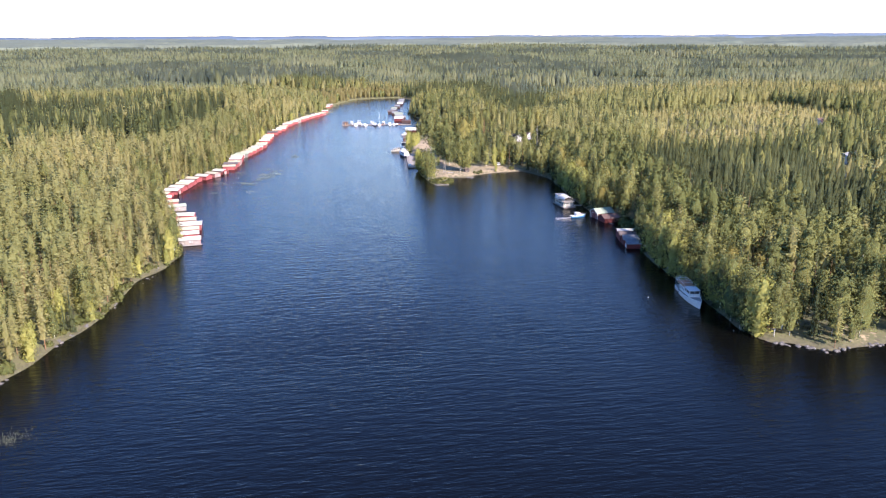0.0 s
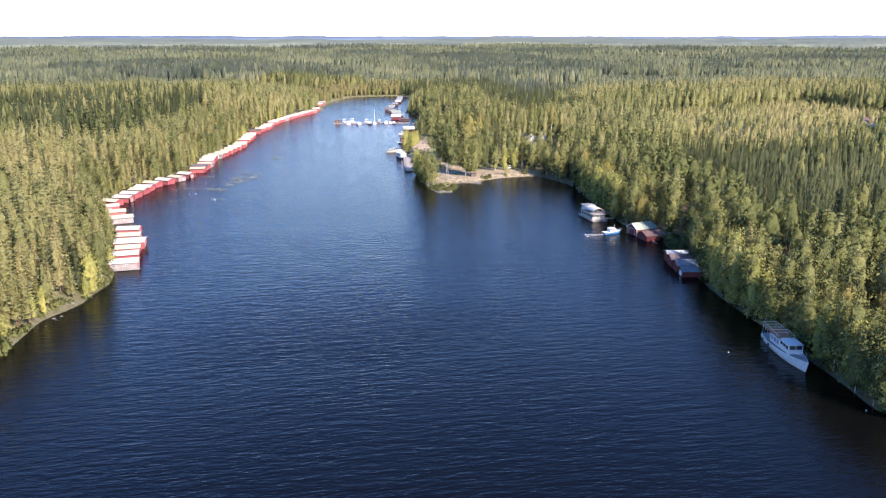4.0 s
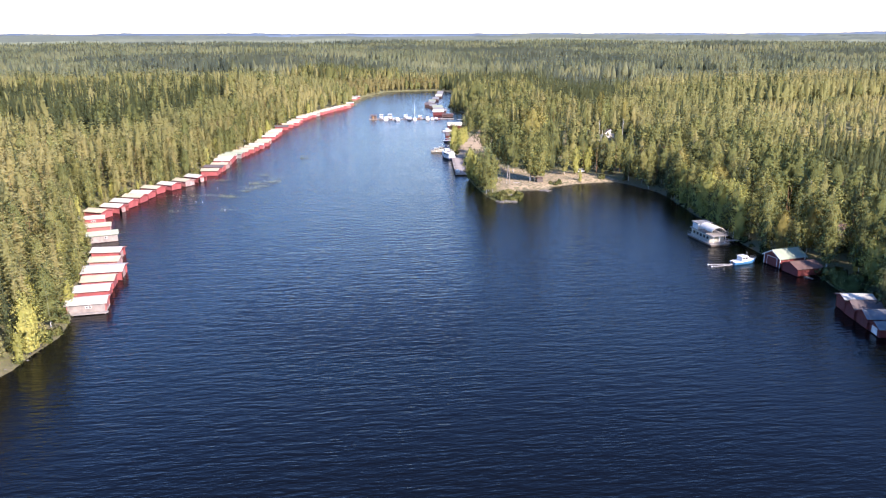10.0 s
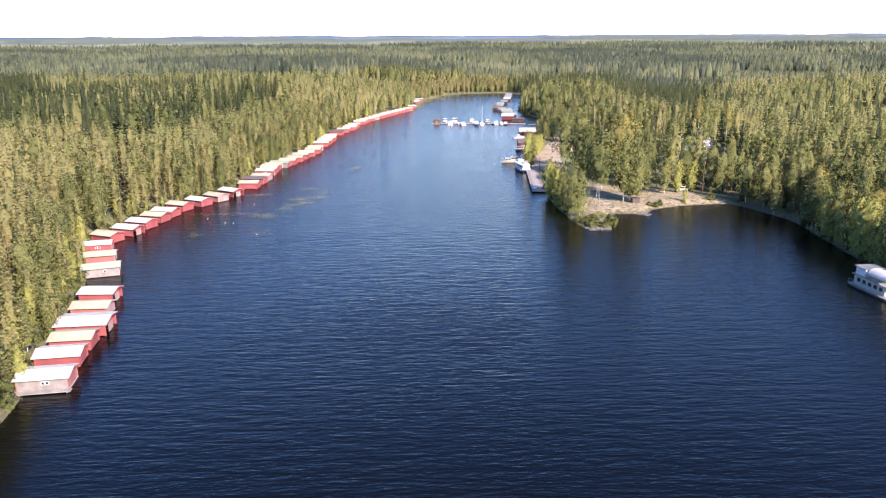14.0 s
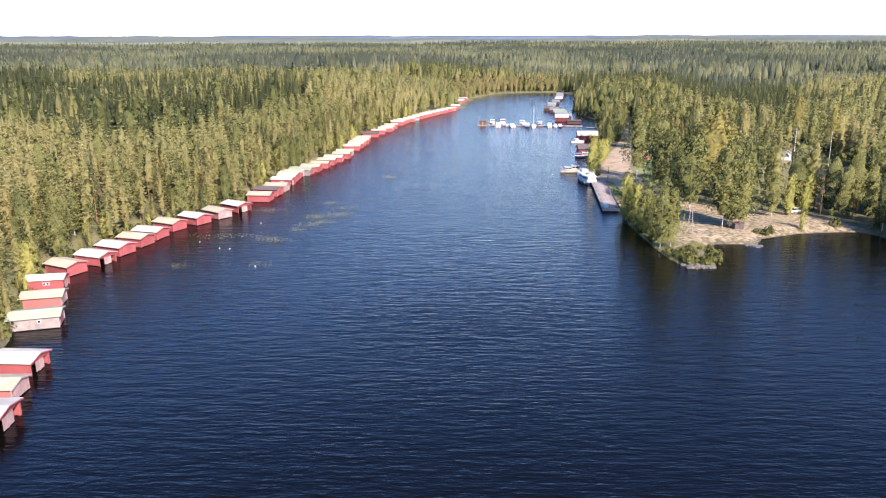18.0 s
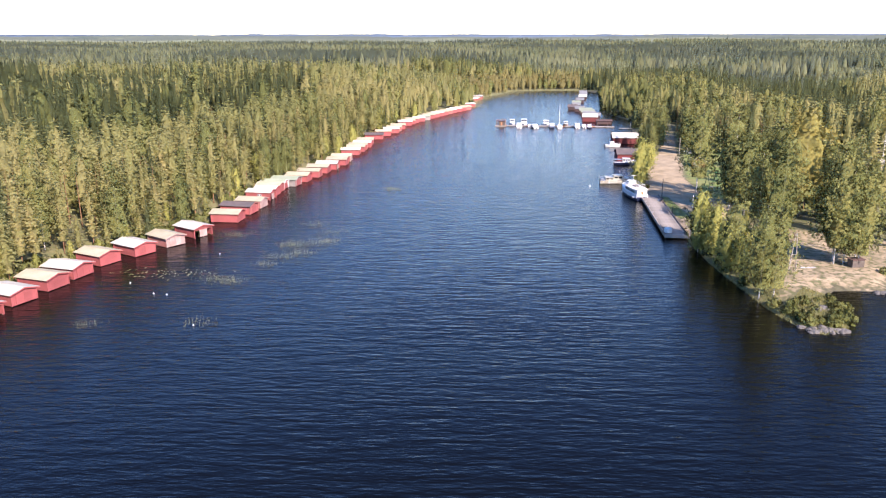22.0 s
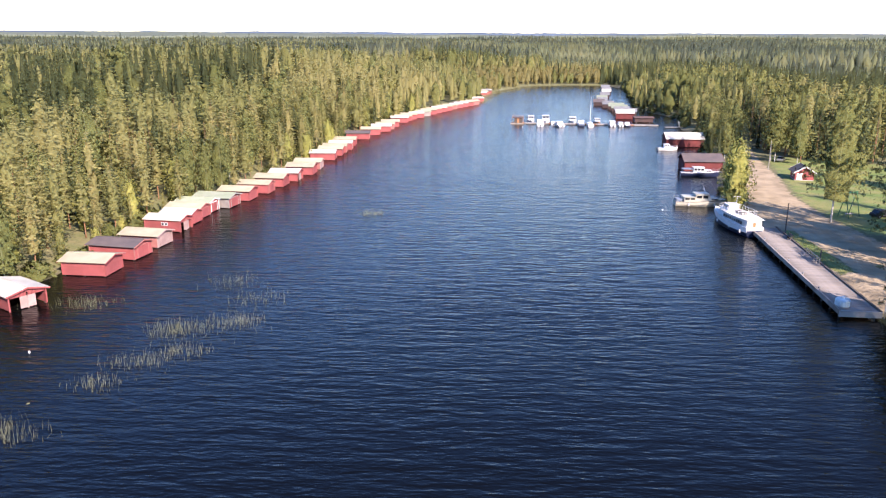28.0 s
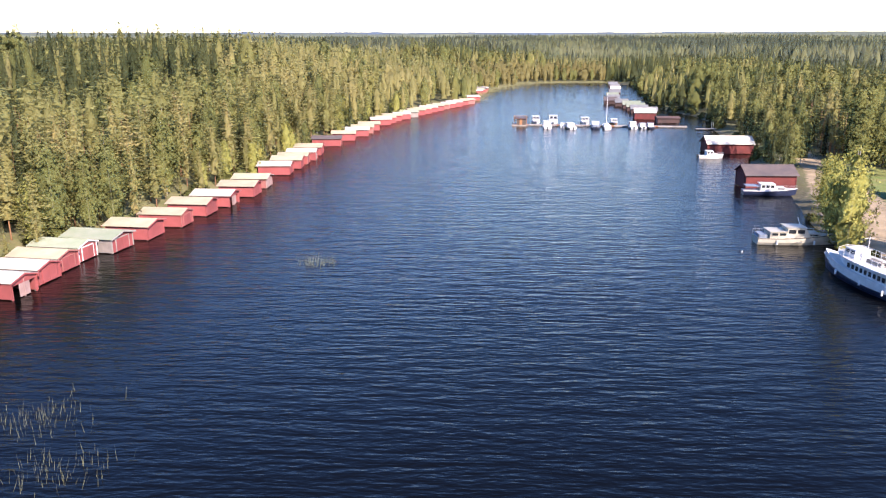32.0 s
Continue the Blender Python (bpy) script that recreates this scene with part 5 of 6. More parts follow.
def boat(name, label, L, B, fb, m_hull, x, y, turn, category="boat", group="", sheer=0.35, draft=0.4, m_deck=None, stripe=None, stern=0.85):
    """Hull with its bow towards local +x and its stern at 0, afloat at z = 0."""
    ob = thing(name, label, category, group, m=pose(x, y, 0, 0, 0, turn))
    rows = hull_rows(L, B, fb, draft, sheer, stern)
    part("hull", Form().loft(rows), m_hull, ob, smooth=False)
    dk = Form().loft([[(r[0][0] * 0.985, r[0][1] * 0.9, r[0][2] + 0.02), (r[0][0] * 0.985, 0, r[0][2] + 0.05), (r[-1][0] * 0.985, r[-1][1] * 0.9, r[-1][2] + 0.02)] for r in rows], cap=False)
    part("deck", dk, m_deck or m_hull, ob)
    g = Form()
    g.tube([(r[0][0], r[0][1], r[0][2]) for r in rows], 0.05, 5).tube([(r[-1][0], r[-1][1], r[-1][2]) for r in rows], 0.05, 5)
    part("gunwale", g, stripe or m_white, ob)
    return ob, rows


def house_on(ob, x0, x1, w, z0, h, m, front=0.5, back=0.15, panes=3, m_top=None, name="cabin"):
    """A boat's cabin with sloping ends, its windows and its roof."""
    pr = [(x0, z0), (x1, z0), (x1 - front * 0.55, z0 + h * 0.5), (x1 - front, z0 + h), (x0 + back, z0 + h)]
    c = part(name, Form().prism(pr, -w / 2, w / 2), m, ob)
    span = (x1 - front - x0 - back) / max(panes, 1)
    for i in range(panes):
        a = x0 + back + span * i + 0.12
        for s in (-1, 1):
            part("window", Form().box(a, s * w / 2 - 0.015, z0 + h * 0.48, a + span - 0.24, s * w / 2 + 0.015, z0 + h * 0.85), m_glass, c)
    f0, f1 = Vector((x1 - front * 0.6, 0, z0 + h * 0.54)), Vector((x1 - front * 0.95, 0, z0 + h * 0.92))
    for s in (-1, 1):
        y0, y1 = s * 0.06, s * w * 0.44
        part("windscreen", Form().add([(f0.x + 0.02, y0, f0.z), (f0.x + 0.02, y1, f0.z), (f1.x + 0.02, y1, f1.z), (f1.x + 0.02, y0, f1.z),
                                       (f0.x - 0.02, y0, f0.z), (f0.x - 0.02, y1, f0.z), (f1.x - 0.02, y1, f1.z), (f1.x - 0.02, y0, f1.z)],
                                      [(0, 1, 2, 3), (7, 6, 5, 4), (0, 4, 5, 1), (1, 5, 6, 2), (2, 6, 7, 3), (3, 7, 4, 0)]), m_glass, c)
    part("cabin_roof", Form().box(x0 - 0.12, -w / 2 - 0.08, z0 + h, x1 - front + 0.15, w / 2 + 0.08, z0 + h + 0.07), m_top or m, ob)
    return c


def railing(ob, rows, i0, i1, h, m=None):
    for side in (0, -1):
        f = Form()
        pts = [Vector((rows[i][side][0], rows[i][side][1] * 0.93, rows[i][side][2] + 0.05)) for i in range(i0, i1 + 1)]
        f.tube([p + Vector((0, 0, h)) for p in pts], 0.025, 4)
        f.tube([p + Vector((0, 0, h * 0.5)) for p in pts], 0.018, 4)
        for p in pts:
            f.tube([p, p + Vector((0, 0, h))], 0.022, 4)
        part("railing", f, m or m_steel, ob)


def outboard(ob, m=None):
    part("outboard_motor", Form().box(-0.42, -0.16, 0.25, -0.02, 0.16, 0.85).box(-0.3, -0.07, -0.5, -0.12, 0.07, 0.25), m or m_black, ob)


def fender(ob, x, y, z):
    part("fender", Form().tube([(x, y, z + 0.5), (x, y, z - 0.1)], 0.12, 6), m_white, ob)


# passenger ship at the quay
shp, rows = boat("passenger_ship", "white passenger ship with navy hull at the quay", 14.6, 4.3, 1.15, m_navy, 47.3, 467.2, 99, "ship", sheer=0.7, draft=0.7, m_deck=m_gel, stern=0.7)
up = []
for i, r in enumerate(hull_rows(14.4, 4.4, 1.15, 0.7, 0.7, 0.72)):
    top = 1.75 + 0.7 * (i / 12) ** 2
    up.append([(r[0][0], r[0][1], r[0][2] - 0.35), (r[0][0] + 0.02, r[0][1] * 1.01, top), (r[-1][0] + 0.02, r[-1][1] * 1.01, top), (r[-1][0], r[-1][1], r[-1][2] - 0.35)])
part("bulwark", Form().loft(up, close=True), m_gel, shp)
sal = []
for i, r in enumerate(hull_rows(11.2, 3.7, 1, 0.7, 0, 0.75, 3.2)):
    sal.append([(0.35 + r[0][0], r[0][1], 1.6), (0.35 + r[0][0] * 0.985, r[0][1] * 0.97, 2.95), (0.35 + r[-1][0] * 0.985, r[-1][1] * 0.97, 2.95), (0.35 + r[-1][0], r[-1][1], 1.6)])
sl = part("saloon", Form().loft(sal, close=True), m_gel, shp)
for i in range(9):
    for s in (-1, 1):
        a = 1.4 + i * 0.78
        part("window", Form().box(a, s * 1.84 - 0.04, 2.05, a + 0.42, s * 1.84 + 0.03, 2.6), m_glass, sl)
dr = part("stern_door", Form().box(0.28, -0.4, 1.3, 0.36, 0.4, 2.8), m_white, sl)
part("door_pane", Form().box(0.255, -0.28, 1.6, 0.276, 0.28, 2.6), m_warmwood, dr)
roofr = [[(0.1 + r[0][0], r[0][1] * 1.09, 2.96), (0.1 + r[0][0], r[0][1] * 1.09, 3.06), (0.1 + r[-1][0], r[-1][1] * 1.09, 3.06), (0.1 + r[-1][0], r[-1][1] * 1.09, 2.96)] for r in hull_rows(11.9, 3.9, 1, 0.7, 0, 0.78, 3.4)]
part("upper_deck", Form().loft(roofr, close=True), m_gel, shp)
rl = Form()
pts = [(3.0, -1.75, 4.0), (10.2, -1.7, 4.0), (11.0, 0, 4.0), (10.2, 1.7, 4.0), (3.0, 1.75, 4.0), (3.0, -1.75, 4.0)]
rl.tube(pts, 0.03, 4).tube([(a, c, z - 0.45) for a, c, z in pts], 0.02, 4)
for k in range(8):
    for s in (-1, 1):
        rl.tube([(3 + k * 1.02, s * 1.75, 3.0), (3 + k * 1.02, s * 1.75, 4.0)], 0.025, 4)
part("railing", rl, m_white, shp)
house_on(shp, 8.0, 10.2, 2.0, 3.06, 1.0, m_gel, 0.3, 0.1, 2, name="wheelhouse")
part("bench", Form().box(4.0, -0.5, 3.06, 6.6, -0.1, 3.5), m_wood, shp)
part("bench", Form().box(4.0, 0.1, 3.06, 6.6, 0.5, 3.5), m_wood, shp)
part("mast", Form().tube([(7.3, 0, 3.0), (7.2, 0, 6.0)], [0.07, 0.03], 6).tube([(7.2, -0.7, 5.8), (7.2, 0.7, 5.8)], 0.03, 4), m_white, shp)
part("funnel", Form().tube([(6.95, 0.9, 3.0), (6.85, 0.9, 4.1)], 0.18, 8), m_white, shp)
for xx in (1.0, 5.0, 9.5):
    fender(shp, xx, 2.25, 0.8)

# excursion ship under the trees
sp2, rows = boat("excursion_ship", "white wooden ship with an orange-brown aft deck roof", 17.5, 4.2, 1.35, m_gel, 97.9, 197.4, -98, "ship", sheer=0.9, draft=0.8, m_deck=m_wood, stern=0.7)
house_on(sp2, 9.0, 13.2, 3.0, 1.7, 2.0, m_gel, 0.5, 0.1, 3, name="wheelhouse")
part("saloon", Form().box(4.5, -1.5, 1.4, 8.95, 1.5, 3.2), m_gel, sp2)
for i in range(3):
    for s in (-1, 1):
        part("saloon_window", Form().box(4.9 + i * 1.35, s * 1.51 - 0.02, 2.1, 5.8 + i * 1.35, s * 1.51 + 0.02, 2.9), m_tarp, sp2)
part("canopy", Form().box(2.6, -1.7, 3.45, 8.8, 1.7, 3.55), m_orange, sp2)
rl = Form()
for s in (-1, 1):
    rl.tube([(0.4, s * 1.35, 4.2), (8.8, s * 1.7, 4.2)], 0.04, 4).tube([(0.4, s * 1.35, 3.5), (8.8, s * 1.7, 3.5)], 0.04, 4)
    for k in range(8):
        rl.tube([(0.5 + k * 1.15, s * (1.37 + 0.04 * k), 1.4), (0.5 + k * 1.15, s * (1.37 + 0.04 * k), 4.2)], 0.035, 4)
for k in range(5):
    rl.tube([(0.5 + k * 1.6, -1.4, 4.2), (0.5 + k * 1.6, 1.4, 4.2)], 0.04, 4)
part("railing", rl, m_white, sp2)
part("bow_rail", Form().tube([(13.5, -1.5, 2.8), (16.2, -0.7, 3.0), (17.3, 0, 3.1), (16.2, 0.7, 3.0), (13.5, 1.5, 2.8)], 0.04, 4), m_white, sp2)
for xx in (2.5, 5.5):
    part("tyre_fender", Form().tube([(xx, -2.15, 0.95), (xx, -2.3, 0.95)], 0.32, 10), m_black, sp2)

# motor cruiser
crz, rows = boat("motor_cruiser", "cream steel motor cruiser moored with bow ashore", 11.2, 3.3, 0.95, m_cream, 40.2, 494.0, -2, sheer=0.6, m_deck=m_cream, stripe=m_oldwood)
house_on(crz, 1.6, 4.2, 2.7, 0.95, 1.0, m_cream, 0.2, 0.1, 2, name="aft_cabin")
house_on(crz, 4.0, 7.6, 2.6, 1.0, 1.55, m_cream, 1.0, 0.1, 2, name="wheelhouse")
house_on(crz, 7.2, 9.2, 2.1, 1.15, 0.5, m_cream, 0.6, 0.05, 1, name="fore_cabin")
railing(crz, rows, 8, 12, 0.65)
railing(crz, rows, 0, 3, 0.8)
part("mast", Form().tube([(6.2, 0, 2.6), (5.7, 0, 3.9)], 0.04, 5), m_white, crz)
part("flagstaff", Form().tube([(0.3, 0, 1.0), (-0.3, 0, 2.6)], 0.03, 5), m_wood, crz)
part("dinghy_cover", Form().box(0.2, -1.1, 1.0, 1.3, 1.1, 1.5), m_tarp, crz)
for xx in (2.6, 7.8):
    fender(crz, xx, -1.65, 0.3)

# long dark-hulled boat by the red boathouse
dkb, rows = boat("canal_boat", "long dark-hulled motor boat with white cabin", 9.6, 2.8, 0.85, m_navy, 51.0, 530.8, -6, sheer=0.45, m_deck=m_gel, stripe=m_white)
house_on(dkb, 3.0, 6.2, 2.2, 0.9, 1.3, m_gel, 0.6, 0.1, 3)
house_on(dkb, 6.0, 8.0, 1.9, 1.0, 0.5, m_gel, 0.5, 0.05, 1, name="fore_cabin")
part("canopy", Form().box(0.3, -1.1, 1.75, 2.9, 1.1, 1.85), m_tarp, dkb)
for xx in (0.4, 2.8):
    for s in (-1, 1):
        part("canopy_post", Form().tube([(xx, s * 1.0, 0.9), (xx, s * 1.0, 1.76)], 0.025, 4), m_steel, dkb)
railing(dkb, rows, 8, 12, 0.5)


def small_cruiser(x, y, turn, L=6.2, m_h=None, m_c=None, label="small white cabin boat moored at its berth", group="", top=1.2):
    ob, rows = boat("cabin_boat", label, L, L * 0.37, 0.7, m_h or m_gel, x, y, turn, group=group, sheer=0.35, m_deck=m_gel)
    house_on(ob, L * 0.3, L * 0.68, L * 0.29, 0.72, top, m_c or m_gel, 0.7, 0.1, 2)
    house_on(ob, L * 0.62, L * 0.85, L * 0.22, 0.8, 0.32, m_gel, 0.5, 0.05, 1, name="fore_cabin")
    railing(ob, rows, 8, 12, 0.45)
    outboard(ob)
    return ob


cb = small_cruiser(95.6, 291.4, 12, 6.8, m_blue, label="white cabin boat with blue hull among mooring booms")
part("light_mast", Form().tube([(4.2, 0, 1.9), (4.2, 0, 3.0)], 0.03, 4), m_white, cb)
for k, dy in enumerate((0.0, -1.6)):
    bm_ = thing("mooring_boom", "galvanised mooring boom floating behind the boat", "boom", "mooring booms", m=pose(95.4, 291.2 + dy * 0.3, 0.05, 0, 0, 176 + 14 * k))
    part("bar", Form().tube([(0, 0, 0.1), (6.4, 0, 0.05)], 0.05, 6), m_steel, bm_)
    part("float", Form().tube([(6.1, 0, -0.1), (6.1, 0, 0.22)], 0.18, 8), m_white, bm_)
small_cruiser(56.0, 577.2, 2, 6.0, label="small white motor boat beside the boathouse")

# houseboat
hb = thing("houseboat", "white houseboat with arched canopy and railed deck", "houseboat", m=pose(100.6, 308.2, 0, 0, 0, 96))
part("pontoon", Form().box(0, -2.7, -0.35, 12.0, 2.7, 0.45), m_oldwood, hb)
part("deck", Form().box(-0.3, -2.9, 0.45, 12.3, 2.9, 0.55), m_wood, hb)
part("lower_cabin", Form().box(1.8, -2.2, 0.55, 11.2, 2.2, 2.7), m_cream, hb)
for i in range(5):
    for s in (-1, 1):
        part("window", Form().box(2.4 + i * 1.7, s * 2.21 - 0.02, 1.4, 3.4 + i * 1.7, s * 2.21 + 0.02, 2.2), m_glass, hb)
part("upper_deck", Form().box(0.2, -2.5, 2.7, 11.8, 2.5, 2.82), m_wood, hb)
part("upper_cabin", Form().box(8.2, -2.0, 2.82, 11.2, 2.0, 4.5), m_gel, hb)
part("cabin_roof", Form().box(7.9, -2.3, 4.5, 11.6, 2.3, 4.62), m_roofgrey, hb)
arc = [[(x_, 2.2 * math.sin(a), 3.3 + 1.6 * math.cos(a)) for a in np.linspace(-1.3, 1.3, 11)] for x_ in (1.2, 7.8)]
arc2 = [[(p[0], p[1] * 0.97, p[2] - 0.08) for p in r] for r in arc]
cv = Form()
cv.loft([arc[0] + arc2[0][::-1], arc[1] + arc2[1][::-1]], close=True)
part("canopy", cv, m_roofw, hb, "white arched canopy")
rl = Form()
for z0, e in ((0.55, 2.8), (2.82, 2.4)):
    xa, xb = (-0.2, 12.1) if z0 < 1 else (0.3, 8.0)
    for s in (-1, 1):
        for zz in (0.35, 0.7, 1.0):
            rl.tube([(xa, s * e, z0 + zz), (xb, s * e, z0 + zz)], 0.03, 4)
        for k in range(9):
            xx = xa + (xb - xa) * k / 8
            rl.tube([(xx, s * e, z0), (xx, s * e, z0 + 1.0)], 0.03, 4)
    for zz in (0.35, 0.7, 1.0):
        rl.tube([(xa, -e, z0 + zz), (xa, e, z0 + zz)], 0.03, 4)
part("railing", rl, m_steel, hb)
for yy in (-1.8, 0, 1.8):
    part("post", Form().box(0.5, yy - 0.05, 0.55, 0.6, yy + 0.05, 2.7), m_white, hb)
gp = thing("gangway", "short plank gangway from shore to the houseboat", "gangway", m=pose(103.4, 311.5, 0.55, 0, 0, 0))
part("board", Form().box(0, -0.6, 0, 5.2, 0.6, 0.1), m_wood, gp)
for xx in (0.3, 2.6, 4.9):
    part("trestle", Form().box(xx - 0.07, -0.5, -2.2, xx + 0.07, 0.5, 0.0), m_oldwood, gp)

# ---- the marina ----
PA, PB = Vector((14.3, 653.6, 0)), Vector((72.5, 647.5, 0))
along = (PB - PA).normalized()
p_turn = math.degrees(math.atan2(along.y, along.x))
plen = (PB - PA).length
pt_ = thing("pontoon", "long floating wooden pontoon of the marina", "pontoon", m=pose(PA.x, PA.y, 0, 0, 0, p_turn))
for k in range(12):
    a = plen * k / 12
    sec = part("section", Form().box(a + 0.05, -1.2, 0.18, a + plen / 12 - 0.05, 1.2, 0.50), m_warmwood if k % 3 == 0 else m_wood, pt_)
    part("float", Form().box(a + 0.6, -1.0, -0.35, a + plen / 12 - 0.6, 1.0, 0.18), m_conc, sec)
for k in range(11):
    part("lamp_post", Form().tube([(3 + k * 5.2, -1.0, 0.5), (3 + k * 5.2, -1.0, 1.6)], 0.06, 5), m_steel, pt_)
raft = thing("raft_hut", "brown timber sauna raft at the pontoon's end", "raft", m=pose(15.6, 653.5, 0, 0, 0, p_turn))
part("deck", Form().box(-2.2, -2.4, 0.0, 3.2, 2.6, 0.42), m_quay, raft)
part("cabin", Form().box(-0.6, -1.5, 0.42, 2.6, 1.7, 2.5), m_oldwood, raft)
part("roof", Form().box(-1.6, -1.9, 2.5, 3.0, 2.1, 2.64), m_roofbrown, raft)
for xx in (-1.5, 2.9):
    for yy in (-1.8, 2.0):
        part("post", Form().tube([(xx, yy, 0.42), (xx, yy, 3.3)], 0.06, 5), m_warmwood, raft)
part("roof_rail", Form().tube([(-1.5, -1.8, 3.3), (2.9, -1.8, 3.3), (2.9, 2.0, 3.3), (-1.5, 2.0, 3.3), (-1.5, -1.8, 3.3)], 0.05, 4), m_warmwood, raft)
part("door", Form().box(0.5, -1.56, 0.45, 1.4, -1.51, 2.3), m_warmwood, raft)
BG = "boats at the marina pontoon"
small_cruiser(22.2, 663.5, -90, 8.0, label="white flybridge boat moored behind the pontoon", group=BG, top=2.0)
small_cruiser(24.8, 642.4, 88, 8.4, label="white motor cruiser with bow to the pontoon", group=BG, top=1.6)
small_cruiser(28.4, 663.0, -92, 9.4, label="large white motor cruiser behind the pontoon", group=BG, top=2.3)
small_cruiser(30.2, 645.4, 86, 5.2, label="small open white boat at the pontoon", group=BG, top=0.8)
small_cruiser(33.2, 641.4, 100, 8.0, label="sleek white sports cruiser lying aslant at the pontoon", group=BG, top=1.1)
small_cruiser(39.6, 662.4, -92, 8.6, label="white cabin cruiser moored behind the pontoon", group=BG, top=1.7)
nb = small_cruiser(41.0, 642.0, 88, 7.8, m_navy, label="navy motor boat with a dark cover", group=BG, top=1.5)
part("cover", Form().box(0.3, -1.2, 0.85, 2.4, 1.2, 1.3), m_tarp, nb)
sb, rows = boat("sailing_boat", "white sailing boat with a bare tall mast", 8.6, 2.7, 0.9, m_gel, 44.6, 640.8, 88, group=BG, sheer=0.35, m_deck=m_gel)
house_on(sb, 2.6, 6.0, 1.7, 0.95, 0.55, m_gel, 0.8, 0.1, 3)
part("mast", Form().tube([(4.6, 0, 0.9), (4.6, 0, 11.8)], [0.1, 0.06], 6), m_white, sb)
part("boom", Form().tube([(4.5, 0, 2.2), (1.0, 0, 2.1)], 0.09, 6), m_white, sb)
part("rigging", Form().tube([(4.6, 0, 11.6), (8.6, 0, 1.3)], 0.015, 3).tube([(4.6, 0, 11.6), (0.1, 0, 1.0)], 0.015, 3), m_steel, sb)
wb = small_cruiser(49.4, 660.2, -90, 7.0, m_warmwood, label="varnished wooden boat with white cabin", group=BG, top=1.3)
small_cruiser(53.6, 642.2, 90, 7.2, label="white cabin boat with bow to the pontoon", group=BG, top=1.5)
small_cruiser(57.0, 643.0, 92, 5.6, label="small white motor boat at the pontoon", group=BG, top=1.0)
small_cruiser(59.6, 642.6, 92, 5.8, m_navy, label="dark-hulled small boat at the pontoon", group=BG, top=1.0)

# small wooden jetty with a white frame near the boathouse
jt = thing("jetty", "short wooden jetty with white ladder frame", "jetty", m=pose(73.5, 640.5, 0, 0, 0, 5))
part("deck", Form().box(0, -0.8, 0.35, 7, 0.8, 0.47), m_wood, jt)
for xx in (0.3, 3.5):
    for s in (-0.6, 0.6):
        part("pile", Form().tube([(xx, s, -2), (xx, s, 0.4)], 0.09, 6), m_oldwood, jt)
part("frame", Form().tube([(5.5, -0.7, 0.4), (5.5, -0.7, 2.6), (5.5, 0.7, 2.6), (5.5, 0.7, 0.4)], 0.06, 5), m_white, jt)

# ---- the quay ----
QA, QB = Vector((45.9, 426.6, 0)), Vector((50.0, 471.0, 0))
qd = (QB - QA)
q_turn = math.degrees(math.atan2(qd.y, qd.x))
qlen = qd.length
quay = thing("quay", "long weathered plank quay along the shore", "quay", kind="", m=pose(QA.x, QA.y, 0, 0, 0, q_turn))
plank = Form().box(0, -2.45, 0.86, 0.46, 2.35, 0.98).mesh("plank", m_quay)
for k in range(int(qlen / 0.485)):
    part("plank", plank, None, quay).location = (k * 0.485, 0, 0.008 * math.sin(k * 2.3))
for s, nm in ((2.42, "water_beam"), (-2.42, "land_beam")):
    part(nm, Form().box(-0.1, s - 0.13, 0.55, qlen, s + 0.13, 1.18), m_quay if s > 0 else m_oldwood, quay)
part("end_beam", Form().box(-0.22, -2.5, 0.3, -0.02, 2.5, 1.1), m_conc, quay)
for k in range(15):
    for s in (2.25, -2.2):
        part("pile", Form().tube([(0.4 + k * 3.1, s, -2.5), (0.4 + k * 3.1, s, 0.86)], 0.16, 7), m_oldwood, quay)
for k in range(7):
    part("bollard", Form().tube([(2 + k * 6.6, 2.1, 0.98), (2 + k * 6.6, 2.1, 1.35)], 0.12, 7), m_steel, quay)
tank = thing("water_tank", "pale blue-white plastic tank on the quay's end", "tank", m=pose(44.6, 428.6, 0.98))
part("body", Form().loft([[(r * math.cos(a), r * math.sin(a), z) for a in np.linspace(0, 6.283, 17)[:-1]] for r, z in ((0.78, 0), (0.9, 0.15), (0.9, 0.85), (0.75, 1.05), (0.25, 1.15))], close=True),
     surface("pale_blue_plastic", (0.55, 0.70, 0.72), None, 0.4), tank)
part("cap", Form().tube([(0, 0, 1.12), (0, 0, 1.28)], 0.22, 10), m_white, tank)
bench = thing("bench", "dark wooden bench and railing on the quay", "bench", m=pose(51.4, 462.5, 0.98, 0, 0, q_turn))
part("seat", Form().box(-1, -0.2, 0.42, 1, 0.2, 0.48), m_oldwood, bench)
part("backrest", Form().box(-1, -0.26, 0.6, 1, -0.2, 0.95), m_oldwood, bench)
for xx in (-0.8, 0.8):
    part("leg", Form().box(xx - 0.04, -0.24, 0, xx + 0.04, 0.18, 0.42), m_oldwood, bench)
gate = thing("railing", "low wooden railing at the quay's landward edge", "railing", m=pose(49.7, 447.0, 0.9, 0, 0, q_turn))
for k in range(6):
    part("post", Form().box(k * 1.2, -0.05, 0, k * 1.2 + 0.1, 0.05, 1.1), m_wood, gate)
part("top_bar", Form().box(0, -0.04, 1.02, 6.1, 0.04, 1.12), m_wood, gate)
part("middle_bar", Form().box(0, -0.03, 0.55, 6.1, 0.03, 0.62), m_wood, gate)


